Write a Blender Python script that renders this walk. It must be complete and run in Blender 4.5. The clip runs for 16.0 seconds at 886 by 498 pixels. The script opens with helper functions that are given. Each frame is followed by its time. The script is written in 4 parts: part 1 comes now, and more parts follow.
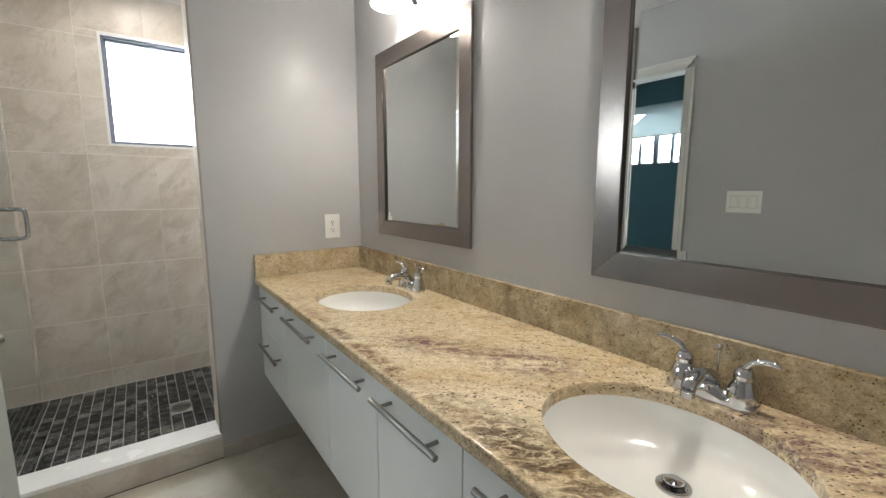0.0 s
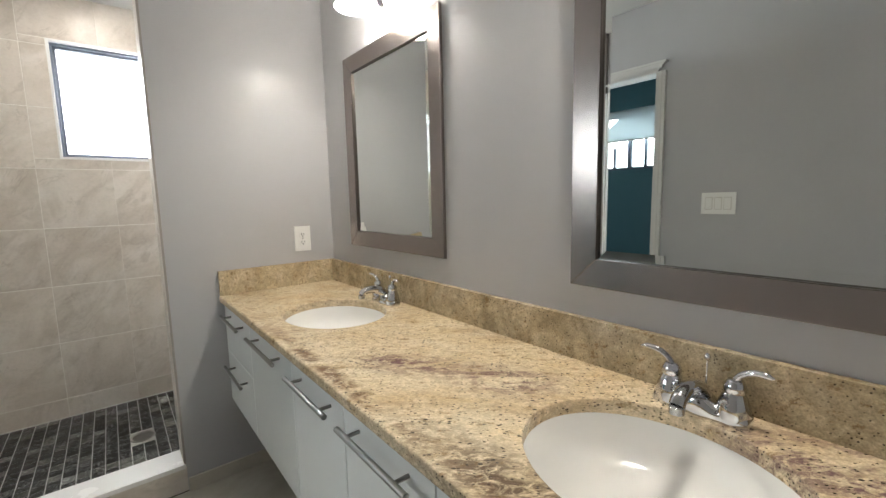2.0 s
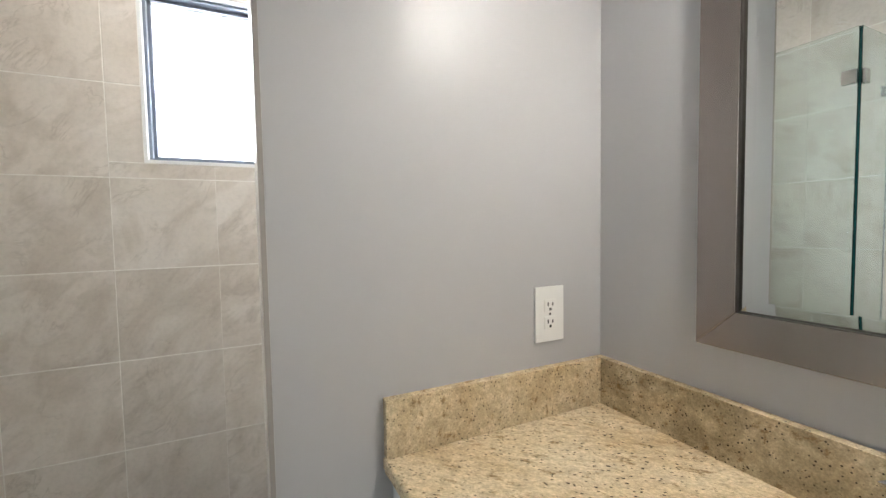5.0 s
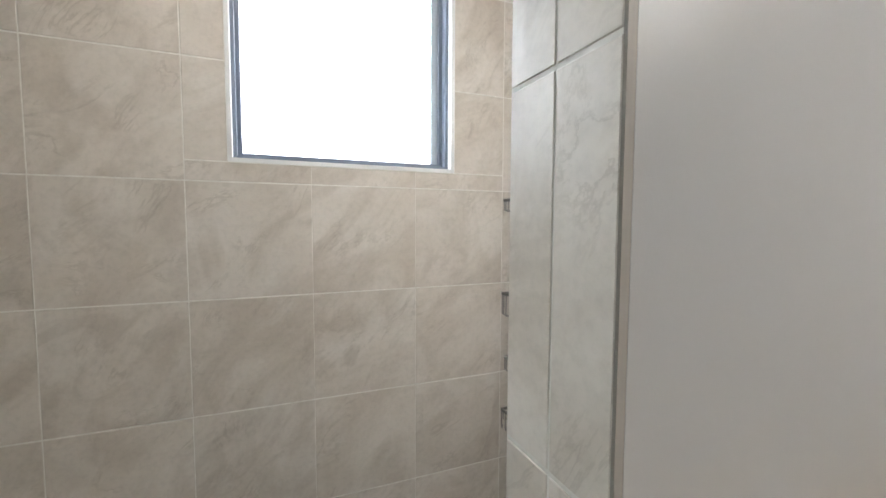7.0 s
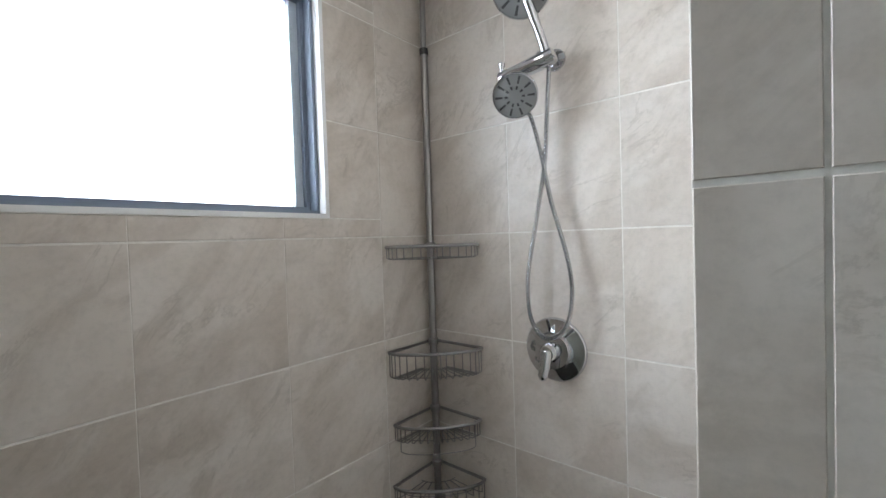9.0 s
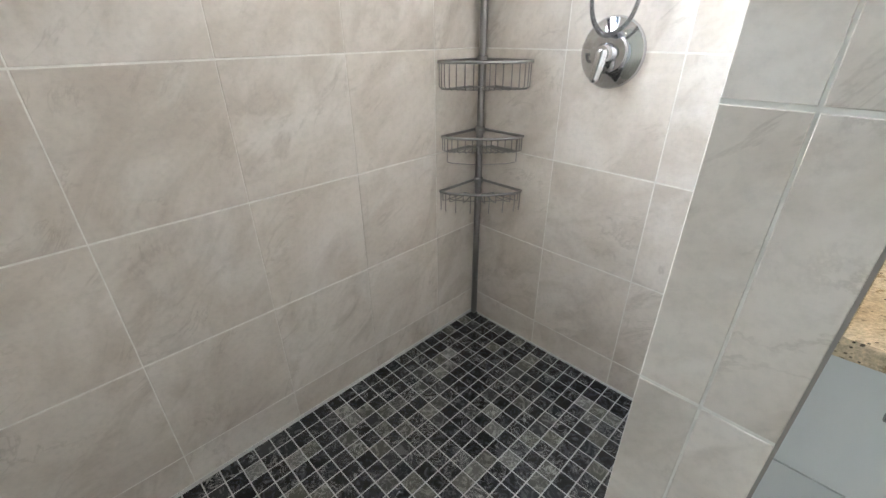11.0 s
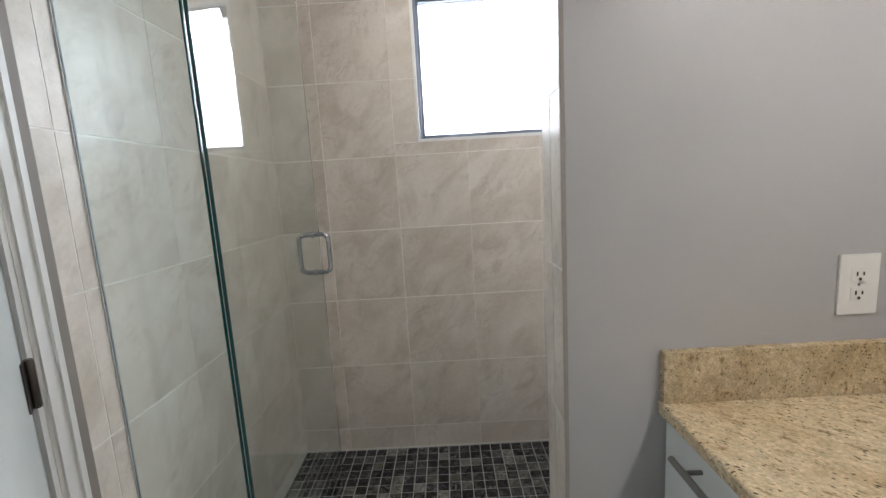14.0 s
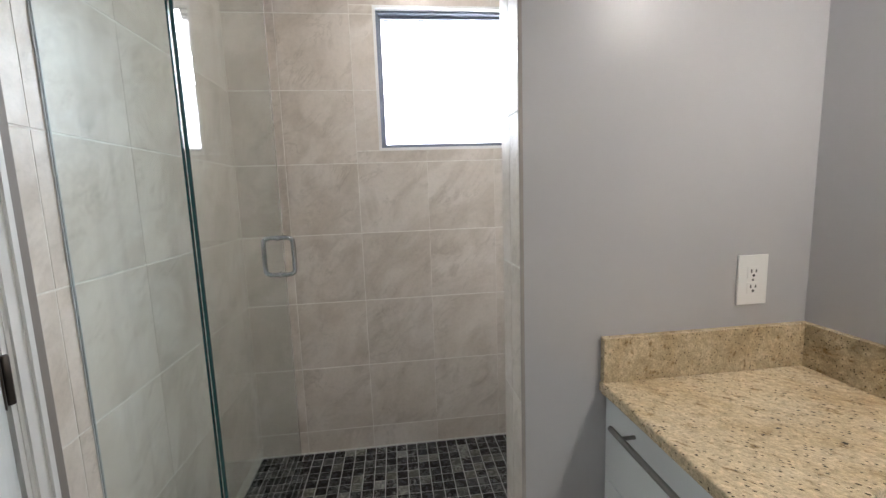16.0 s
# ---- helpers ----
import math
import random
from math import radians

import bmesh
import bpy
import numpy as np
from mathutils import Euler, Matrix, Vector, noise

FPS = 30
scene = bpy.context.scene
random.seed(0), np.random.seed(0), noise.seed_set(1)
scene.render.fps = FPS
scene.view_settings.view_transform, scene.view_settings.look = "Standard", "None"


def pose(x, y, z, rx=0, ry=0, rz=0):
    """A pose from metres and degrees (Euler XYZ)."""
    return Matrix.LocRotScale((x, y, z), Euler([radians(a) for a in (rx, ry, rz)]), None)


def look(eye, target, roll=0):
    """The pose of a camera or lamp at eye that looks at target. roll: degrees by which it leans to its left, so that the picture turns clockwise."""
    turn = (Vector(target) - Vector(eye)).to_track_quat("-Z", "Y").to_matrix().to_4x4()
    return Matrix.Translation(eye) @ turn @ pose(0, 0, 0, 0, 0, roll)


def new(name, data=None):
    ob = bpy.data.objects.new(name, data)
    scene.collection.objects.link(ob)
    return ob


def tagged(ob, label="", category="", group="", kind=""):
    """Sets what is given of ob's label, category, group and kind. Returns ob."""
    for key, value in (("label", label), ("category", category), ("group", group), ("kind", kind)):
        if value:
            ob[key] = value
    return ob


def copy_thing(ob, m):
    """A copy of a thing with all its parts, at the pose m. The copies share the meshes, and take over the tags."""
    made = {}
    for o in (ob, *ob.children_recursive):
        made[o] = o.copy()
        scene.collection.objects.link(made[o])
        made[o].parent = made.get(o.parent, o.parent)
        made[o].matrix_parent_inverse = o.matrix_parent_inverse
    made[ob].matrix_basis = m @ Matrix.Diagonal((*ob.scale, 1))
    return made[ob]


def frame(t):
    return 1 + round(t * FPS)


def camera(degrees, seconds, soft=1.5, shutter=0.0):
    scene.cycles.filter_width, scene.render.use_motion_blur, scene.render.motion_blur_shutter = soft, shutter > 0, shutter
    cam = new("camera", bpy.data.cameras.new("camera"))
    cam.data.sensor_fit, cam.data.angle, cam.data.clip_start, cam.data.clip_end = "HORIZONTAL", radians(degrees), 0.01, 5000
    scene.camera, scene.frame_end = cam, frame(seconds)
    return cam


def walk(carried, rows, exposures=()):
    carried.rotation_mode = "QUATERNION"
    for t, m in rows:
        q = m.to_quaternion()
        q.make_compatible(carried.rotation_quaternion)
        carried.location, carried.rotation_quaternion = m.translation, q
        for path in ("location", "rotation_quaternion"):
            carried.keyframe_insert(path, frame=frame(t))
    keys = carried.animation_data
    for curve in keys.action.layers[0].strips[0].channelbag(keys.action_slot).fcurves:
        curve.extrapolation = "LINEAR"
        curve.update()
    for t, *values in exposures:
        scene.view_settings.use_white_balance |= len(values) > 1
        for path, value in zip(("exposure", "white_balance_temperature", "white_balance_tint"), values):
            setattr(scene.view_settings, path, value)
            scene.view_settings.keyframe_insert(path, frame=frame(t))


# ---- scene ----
cam = camera(93.9, 16.0)
PATH = [
    (0, (-0.975, -2.111, 1.282), (0.192, -0.511, 1.001), 0.0),
    (0.5, (-0.971, -2.131, 1.287), (0.371, -0.666, 1.058), 0.0),
    (1, (-0.961, -2.135, 1.29), (0.389, -0.674, 1.09), -1.2),
    (1.5, (-0.951, -2.138, 1.288), (0.376, -0.655, 1.091), -1.7),
    (2, (-0.911, -2.071, 1.279), (0.33, -0.522, 1.037), -1.3),
    (2.5, (-0.822, -1.932, 1.283), (0.184, -0.213, 1.1), -1.3),
    (3, (-0.776, -1.725, 1.282), (0.156, 0.031, 1.062), -2.5),
    (3.5, (-0.793, -1.474, 1.303), (0.161, 0.277, 1.143), -2.4),
    (4, (-0.778, -1.217, 1.304), (0.065, 0.59, 1.152), -2.2),
    (4.5, (-0.765, -0.953, 1.279), (0.056, 0.862, 1.142), -1.2),
    (5, (-0.777, -0.74, 1.294), (0.084, 1.062, 1.191), -1.0),
    (5.2, (-0.771, -0.694, 1.312), (-0.016, 1.15, 1.141), -0.7),
    (7.3, (-1.026, -0.118, 1.413), (-0.263, 1.728, 1.308), 0.4),
    (7.5, (-1.054, -0.049, 1.442), (-0.134, 1.726, 1.387), -1.2),
    (8, (-1.08, 0.08, 1.478), (0.322, 1.506, 1.527), 0.8),
    (8.1, (-1.086, 0.093, 1.486), (0.411, 1.418, 1.547), 0.6),
    (8.2, (-1.085, 0.102, 1.501), (0.475, 1.352, 1.566), -0.3),
    (10.3, (-1.158, 0.077, 1.314), (0.226, 1.43, 0.811), -2.0),
    (10.4, (-1.166, 0.076, 1.294), (0.214, 1.404, 0.719), -1.4),
    (10.5, (-1.173, 0.069, 1.274), (0.184, 1.379, 0.61), -1.1),
    (11, (-1.208, 0.043, 1.213), (0.034, 1.304, 0.282), -0.4),
    (11.5, (-1.173, 0.012, 1.212), (-0.102, 1.443, 0.314), -0.4),
    (12, (-1.087, -0.086, 1.218), (-0.424, 1.615, 0.403), -1.6),
    (12.5, (-1.067, -0.278, 1.235), (-0.776, 1.584, 0.567), -0.8),
    (13, (-1.016, -0.472, 1.261), (-0.963, 1.442, 0.685), -0.1),
    (13.5, (-0.943, -0.663, 1.269), (-1.013, 1.279, 0.8), -1.0),
    (14, (-0.983, -0.824, 1.334), (-1.008, 1.155, 1.044), -3.3),
    (14.5, (-1.056, -0.913, 1.348), (-0.851, 1.062, 1.111), -2.2),
    (15, (-1.05, -0.938, 1.336), (-0.692, 1.016, 1.103), -0.6),
    (15.5, (-1.05, -0.934, 1.327), (-0.728, 1.025, 1.083), -1.1),
    (16, (-1.039, -0.92, 1.332), (-0.813, 1.05, 1.071), -2.0),
]
EXPOSURE = [(0, -0.38, 6480, 8), (3, -0.28, 6460, 9), (3.5, -0.42, 6420, 9), (4, -0.34, 6370, 9), (5, -0.22, 6330, 9), (7.5, -0.72, 6230, 9), (8.2, -1.38, 6050, 9), (10.3, -0.90, 5980, 9), (10.5, -0.82, 5980, 9), (11, 0.0, 6050, 9),
            (11.5, 0.08, 6080, 9), (12, 0.22, 5900, 8), (12.5, 0.22, 5700, 8), (13, -0.06, 5950, 9), (13.5, -0.34, 6200, 11), (14, -0.66, 6250, 11), (14.5, -0.68, 6280, 12), (15, -0.62, 6280, 12), (16, -0.58, 6280, 12)]
walk(cam, [(t, look(eye, target, roll)) for t, eye, target, roll in PATH], EXPOSURE)

# ---- world, lights, exposure ----
world = bpy.data.worlds.new("sky")
scene.world = world
world.use_nodes = True
wn = world.node_tree.nodes
sky = wn.new("ShaderNodeTexSky")
sky.sky_type = "NISHITA"
sky.sun_disc = False
sky.sun_elevation = radians(50)
sky.sun_rotation = radians(200)
world.node_tree.links.new(sky.outputs[0], wn["Background"].inputs[0])
wn["Background"].inputs[1].default_value = 0.1


def area_light(name, m, sx, sy, power, color):
    d = bpy.data.lights.new(name, "AREA")
    d.shape, d.size, d.size_y, d.energy, d.color = "RECTANGLE", sx, sy, power, color
    ob = new(name, d)
    ob.matrix_world = m
    return ob


# daylight at the frosted shower window and at the bedroom window
shower_light = area_light("shower_window_daylight", look((-0.75, 1.215, 1.864), (-0.52, 0.0, 1.50)), 0.64, 0.60, 32, (0.86, 0.93, 1.0))
shower_light.data.spread = radians(120)
bed_light = area_light("bedroom_window_daylight", look((-3.86, 0.35, 1.865), (-1.75, -0.40, 0.9)), 2.1, 0.56, 34, (0.85, 0.94, 1.0))
bed_light.data.spread = radians(110)

# the recessed lamp in the shower ceiling
spot = bpy.data.lights.new("shower_downlight_glow", "AREA")
spot.shape, spot.size, spot.energy, spot.color = "DISK", 0.14, 4.6, (1.0, 0.92, 0.84)
spot_ob = new("shower_downlight_glow", spot)
spot_ob.matrix_world = pose(-0.90, 0.66, 2.405)

# ---- materials ----


class Mat:
    """A node material with a few shorthands."""

    def __init__(self, name, rough=0.5, metal=0.0, color=(0.5, 0.5, 0.5)):
        self.m = bpy.data.materials.new(name)
        self.m.use_nodes = True
        self.nt = self.m.node_tree
        self.b = self.nt.nodes["Principled BSDF"]
        self.set("Base Color", (*color, 1))
        self.set("Roughness", rough)
        self.set("Metallic", metal)
        self._co = None

    def set(self, key, value):
        self.b.inputs[key].default_value = value

    def node(self, kind, **kw):
        n = self.nt.nodes.new(kind)
        for k, v in kw.items():
            n.inputs[k].default_value = v
        return n

    def link(self, a, b):
        self.nt.links.new(a, b)

    def coords(self, scale=(1, 1, 1), rot=(0, 0, 0), shift=False):
        tc = self.node("ShaderNodeTexCoord")
        src = tc.outputs["Object"]
        if shift:
            oi = self.node("ShaderNodeObjectInfo")
            mul = self.node("ShaderNodeVectorMath")
            mul.operation = "MULTIPLY"
            comb = self.node("ShaderNodeCombineXYZ")
            for i in range(3):
                self.link(oi.outputs["Random"], comb.inputs[i])
            self.link(comb.outputs[0], mul.inputs[0])
            mul.inputs[1].default_value = (37.0, 91.0, 53.0)
            add = self.node("ShaderNodeVectorMath")
            self.link(src, add.inputs[0])
            self.link(mul.outputs[0], add.inputs[1])
            src = add.outputs[0]
        mp = self.node("ShaderNodeMapping")
        mp.inputs["Scale"].default_value = scale
        mp.inputs["Rotation"].default_value = rot
        self.link(src, mp.inputs["Vector"])
        return mp.outputs[0]

    def drawn(self, co, length, turn):
        """The given coordinates drawn out along one slanting direction."""
        mp = self.node("ShaderNodeMapping")
        mp.vector_type = "TEXTURE"
        mp.inputs["Rotation"].default_value = (0, 0, turn)
        mp.inputs["Scale"].default_value = (1.0, length, 1.0)
        self.link(co, mp.inputs["Vector"])
        return mp.outputs[0]

    def noise(self, co, scale, detail=4, rough=0.55, distortion=0.0):
        n = self.node("ShaderNodeTexNoise", Scale=scale, Detail=detail, Roughness=rough, Distortion=distortion)
        self.link(co, n.inputs["Vector"])
        return n.outputs["Fac"]

    def voronoi(self, co, scale):
        n = self.node("ShaderNodeTexVoronoi", Scale=scale)
        self.link(co, n.inputs["Vector"])
        return n.outputs["Distance"], n.outputs["Color"]

    def ramp(self, fac, *stops):
        r = self.node("ShaderNodeValToRGB")
        e = r.color_ramp.elements
        while len(e) < len(stops):
            e.new(0.5)
        for el, (p, c) in zip(e, stops):
            el.position = p
            el.color = (*c, 1) if isinstance(c, tuple) else (c, c, c, 1)
        self.link(fac, r.inputs[0])
        return r.outputs[0]

    def mix(self, fac, a, b, mode="MIX"):
        n = self.node("ShaderNodeMix")
        n.data_type, n.blend_type = "RGBA", mode
        for sock, v in ((n.inputs[0], fac), (n.inputs[6], a), (n.inputs[7], b)):
            if isinstance(v, (int, float)):
                sock.default_value = v
            elif isinstance(v, tuple):
                sock.default_value = (*v, 1)
            else:
                self.link(v, sock)
        return n.outputs[2]

    def math(self, op, a, b):
        n = self.node("ShaderNodeMath")
        n.operation = op
        for sock, v in zip(n.inputs, (a, b)):
            if isinstance(v, (int, float)):
                sock.default_value = v
            else:
                self.link(v, sock)
        return n.outputs[0]

    def random(self):
        return self.node("ShaderNodeObjectInfo").outputs["Random"]

    def color(self, sock):
        self.link(sock, self.b.inputs["Base Color"])

    def rough(self, sock, lo, hi):
        self.link(self.ramp(sock, (0.3, lo), (0.7, hi)), self.b.inputs["Roughness"])

    def bump(self, sock, strength, distance):
        n = self.node("ShaderNodeBump", Strength=strength, Distance=distance)
        self.link(sock, n.inputs["Height"])
        self.link(n.outputs[0], self.b.inputs["Normal"])


def paint(name, color, rough=0.45, grain=0.12):
    m = Mat(name, rough)
    co = m.coords()
    big = m.noise(co, 1.6, 3)
    dark = tuple(c * 0.95 for c in color)
    m.color(m.mix(m.ramp(big, (0.35, 0.0), (0.65, 1.0)), dark, color))
    fine = m.noise(co, 260, 2)
    m.rough(m.noise(co, 9, 3), rough - 0.04, rough + 0.05)
    m.bump(fine, grain, 0.0008)
    return m.m


WALL = paint("wall_paint", (0.450, 0.443, 0.447), 0.37)
CEIL = paint("ceiling_paint", (0.70, 0.69, 0.67), 0.7)
TRIM = paint("trim_paint", (0.66, 0.65, 0.625), 0.35, 0.05)
DOOR = paint("door_paint", (0.54, 0.56, 0.54), 0.33, 0.06)
TEAL = paint("teal_paint", (0.10, 0.225, 0.265), 0.6)


def stone_tile():
    m = Mat("beige_stone_tile", 0.33)
    co = m.coords(shift=True)
    cloud = m.noise(co, 3.2, 5, 0.6, 0.4)
    base = m.ramp(cloud, (0.30, (0.560, 0.500, 0.435)), (0.48, (0.630, 0.572, 0.508)), (0.70, (0.675, 0.625, 0.570)))
    # feathery veins that all lean the same way over every tile
    slant = m.drawn(co, 2.0, -0.75)
    wide = m.drawn(co, 1.7, -0.75)
    soft = m.ramp(m.noise(wide, 4.4, 5, 0.58, 1.2), (0.46, 0.0), (0.66, 0.62))
    col = m.mix(soft, base, (0.455, 0.395, 0.330))
    feather = m.ramp(m.noise(slant, 7.5, 6, 0.62, 1.8), (0.50, 0.0), (0.63, 1.0))
    patch = m.ramp(m.noise(wide, 4.2, 3, 0.5), (0.47, 0.0), (0.62, 0.34))
    col = m.mix(m.math("MULTIPLY", feather, patch), col, (0.330, 0.280, 0.225))
    thin = m.ramp(m.noise(slant, 6.5, 8, 0.64, 1.3), (0.475, 0.0), (0.50, 1.0), (0.522, 0.0))
    mask = m.ramp(m.noise(co, 6, 3), (0.50, 0.0), (0.62, 0.34))
    col = m.mix(m.math("MULTIPLY", thin, mask), col, (0.300, 0.255, 0.205))
    pale = m.ramp(m.noise(slant, 9.0, 6, 0.66, 0.6), (0.55, 0.0), (0.72, 0.35))
    col = m.mix(pale, col, (0.720, 0.685, 0.640))
    pits = m.ramp(m.noise(co, 70, 4, 0.7), (0.30, 0.93), (0.55, 1.02))
    col = m.mix(1.0, col, pits, "MULTIPLY")
    tone = m.ramp(m.random(), (0.0, 0.95), (1.0, 1.03))
    m.color(m.mix(1.0, col, tone, "MULTIPLY"))
    m.rough(m.noise(co, 30, 4), 0.28, 0.42)
    m.bump(m.noise(wide, 14, 5, 0.6), 0.14, 0.003)
    return m.m


def grout(name, color):
    m = Mat(name, 0.85)
    co = m.coords()
    n = m.noise(co, 45, 4)
    m.color(m.ramp(n, (0.3, tuple(c * 0.82 for c in color)), (0.7, color)))
    m.bump(m.noise(co, 300, 2), 0.3, 0.0008)
    return m.m


TILE = stone_tile()
GROUT = grout("pale_grout", (0.81, 0.78, 0.72))
FLOOR_GROUT = grout("grey_grout", (0.42, 0.415, 0.40))


def mosaic():
    m = Mat("dark_marble_mosaic", 0.25)
    co = m.coords(shift=True)
    swirl = m.noise(co, 24, 6, 0.62, 2.4)
    r = m.random()
    base = m.ramp(r, (0.0, (0.003, 0.004, 0.006)), (0.45, (0.007, 0.008, 0.012)), (0.70, (0.018, 0.020, 0.022)),
                  (0.82, (0.060, 0.060, 0.058)), (0.93, (0.085, 0.085, 0.070)), (1.0, (0.15, 0.15, 0.145)))
    light = m.mix(0.5, m.mix(1.0, base, (3.6, 3.6, 3.5), "MULTIPLY"), (0.080, 0.080, 0.077))
    vein = m.ramp(swirl, (0.51, 0.0), (0.60, 1.0))
    col = m.mix(vein, base, light)
    line = m.ramp(m.noise(co, 17, 5, 0.6, 3.0), (0.470, 0.0), (0.5, 1.0), (0.530, 0.0))
    some = m.ramp(m.noise(co, 9, 2), (0.45, 0.0), (0.62, 0.9))
    m.color(m.mix(m.math("MULTIPLY", line, some), col, (0.36, 0.36, 0.34)))
    m.rough(swirl, 0.12, 0.24)
    m.bump(swirl, 0.08, 0.002)
    return m.m


MOSAIC = mosaic()


def granite(name, lean, turn, veins, mottle_shade=0.0):
    """Cream granite; lean turns the cut so that its grain lies in the face."""
    m = Mat(name, 0.2)
    co = m.coords(rot=lean)
    stretch = 0.6 if mottle_shade else 1.0
    flow = m.drawn(co, 2.3 * stretch, turn)
    cloud = m.noise(flow, 8, 6, 0.62, 0.5)
    base = m.ramp(cloud, (0.25, (0.54, 0.385, 0.200)), (0.40, (0.66, 0.512, 0.315)), (0.55, (0.735, 0.595, 0.392)), (0.75, (0.78, 0.660, 0.468)))
    grain = m.ramp(m.noise(m.drawn(co, 2.0 * stretch, turn), 80, 4, 0.75), (0.34, 0.72), (0.64, 1.14))
    base = m.mix(1.0, base, grain, "MULTIPLY")
    st = m.noise(m.drawn(co, 4.0 * stretch, turn), 13, 8, 0.74, 0.9)
    zone = m.ramp(m.noise(co, 2.6, 2, 0.5), (0.45, 0.0), (0.58, 1.0))
    streak = m.math("MULTIPLY", m.ramp(st, (0.52, 0.0), (0.62, 1.0)), zone)
    base = m.mix(m.math("MULTIPLY", streak, 0.32), base, (0.22, 0.115, 0.055))
    # real brown mottles, also tinting the whole strip for the shade on it
    if mottle_shade:
        blot_shade = m.ramp(m.noise(m.drawn(co, 1.6 * stretch, turn), 11, 6, 0.68, 0.8), (0.40, mottle_shade * 0.35), (0.62, mottle_shade))
        base = m.mix(blot_shade, base, (0.235, 0.188, 0.105))
    # plum veins, broken into crumbs, and the brown mass by the front edge
    crumb = m.ramp(m.noise(m.drawn(co, 2.0 * stretch, turn), 55, 6, 0.8, 0.8), (0.40, 0.0), (0.52, 1.0))
    wisp = m.ramp(m.noise(m.drawn(co, 3.0 * stretch, turn), 15, 5, 0.7, 1.4), (0.40, 0.0), (0.52, 1.0))
    for cx, cy, sx, sy, spin, tint in veins:
        mp = m.node("ShaderNodeMapping")
        mp.vector_type = "TEXTURE"
        mp.inputs["Location"].default_value = (cx, cy, 0)
        mp.inputs["Rotation"].default_value = (0, 0, spin)
        mp.inputs["Scale"].default_value = (1 / sx, 1 / sy, 1.0)
        m.link(m.node("ShaderNodeTexCoord").outputs["Object"], mp.inputs["Vector"])
        ln = m.node("ShaderNodeVectorMath")
        ln.operation = "LENGTH"
        m.link(mp.outputs[0], ln.inputs[0])
        patch = m.math("MULTIPLY", m.ramp(ln.outputs["Value"], (0.25, 1.0), (1.0, 0.0)), m.math("MULTIPLY", crumb, wisp))
        base = m.mix(m.math("MULTIPLY", patch, 0.92), base, tint)
    fine = m.math("MULTIPLY", m.ramp(m.noise(m.drawn(co, 2.4 * stretch, turn), 42, 6, 0.75), (0.57, 0.0), (0.64, 1.0)), 0.72)
    base = m.mix(fine, base, (0.21, 0.125, 0.045))
    sand = m.ramp(m.noise(m.drawn(co, 1.8 * stretch, turn), 260, 3, 0.7), (0.40, 0.80), (0.60, 1.08))
    base = m.mix(1.0, base, sand, "MULTIPLY")
    # dark mineral grains, thicker in some places
    wob = m.drawn(co, 1.9 * stretch, turn)
    dense = m.ramp(m.noise(co, 3.2, 3), (0.38, 0.45), (0.60, 1.9))
    for size, radius, keep in ((56, 0.14, 0.55), (90, 0.18, 0.52), (165, 0.27, 0.50))[2 if mottle_shade else 0:]:
        dist, cell = m.voronoi(wob, size)
        pick = m.ramp(cell, (keep, 0.0), (keep + 0.10, 1.0))
        spot_ = m.math("MULTIPLY", m.ramp(dist, (radius * 0.75, 1.0), (radius, 0.0)), m.math("MULTIPLY", pick, dense))
        base = m.mix(m.math("MINIMUM", spot_, 0.95), base, (0.020, 0.013, 0.008))
    m.color(base)
    m.rough(m.noise(co, 40, 3), 0.15, 0.24)
    return m.m


VEINS = ((-0.36, -1.22, 12.0, 4.4, 0.55, (0.150, 0.066, 0.075)), (-0.24, -1.45, 9.0, 6.0, 0.55, (0.150, 0.070, 0.075)), (-0.10, -2.02, 7.0, 3.6, 0.2, (0.140, 0.068, 0.080)),
         (-0.50, -1.72, 10.0, 3.2, 0.05, (0.085, 0.048, 0.026)), (-0.53, -1.10, 30.0, 1.4, 0.0, (0.160, 0.085, 0.040)))
GRANITE = granite("cream_granite", (0, 0, 0), 0.80, VEINS)
# strip copies of the stone, darkened in colour to read as less lit
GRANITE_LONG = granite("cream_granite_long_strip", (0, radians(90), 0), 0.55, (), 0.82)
GRANITE_END = granite("cream_granite_end_strip", (radians(90), 0, 0), 0.15, (), 0.45)


def brushed(name, color, rough, axis):
    m = Mat(name, rough, 1.0, color)
    sc = [900.0, 900.0, 900.0]
    sc[axis] = 9.0
    n = m.noise(m.coords(tuple(sc)), 1.0, 2)
    m.color(m.mix(n, tuple(c * 0.94 for c in color), tuple(min(1, c * 1.06) for c in color)))
    m.rough(n, rough, rough + 0.06)
    return m.m


def plain_metal(name, color, rough):
    m = Mat(name, rough, 1.0, color)
    m.rough(m.noise(m.coords(), 35, 3), rough * 0.95, rough * 1.08)
    return m.m


FRAME_H = plain_metal("brushed_frame_across", (0.34, 0.30, 0.28), 0.25)
FRAME_V = plain_metal("brushed_frame_upright", (0.34, 0.30, 0.28), 0.24)
NICKEL = brushed("brushed_nickel", (0.27, 0.26, 0.245), 0.32, 1)
NICKEL_V = brushed("brushed_nickel_upright", (0.30, 0.29, 0.28), 0.32, 2)
CHROME = plain_metal("chrome", (0.60, 0.605, 0.62), 0.05)
BRONZE = plain_metal("dark_bronze", (0.10, 0.085, 0.075), 0.40)
STEEL = plain_metal("steel", (0.50, 0.50, 0.50), 0.22)
MIRROR = Mat("mirror_silver", 0.01, 1.0, (0.74, 0.77, 0.755)).m


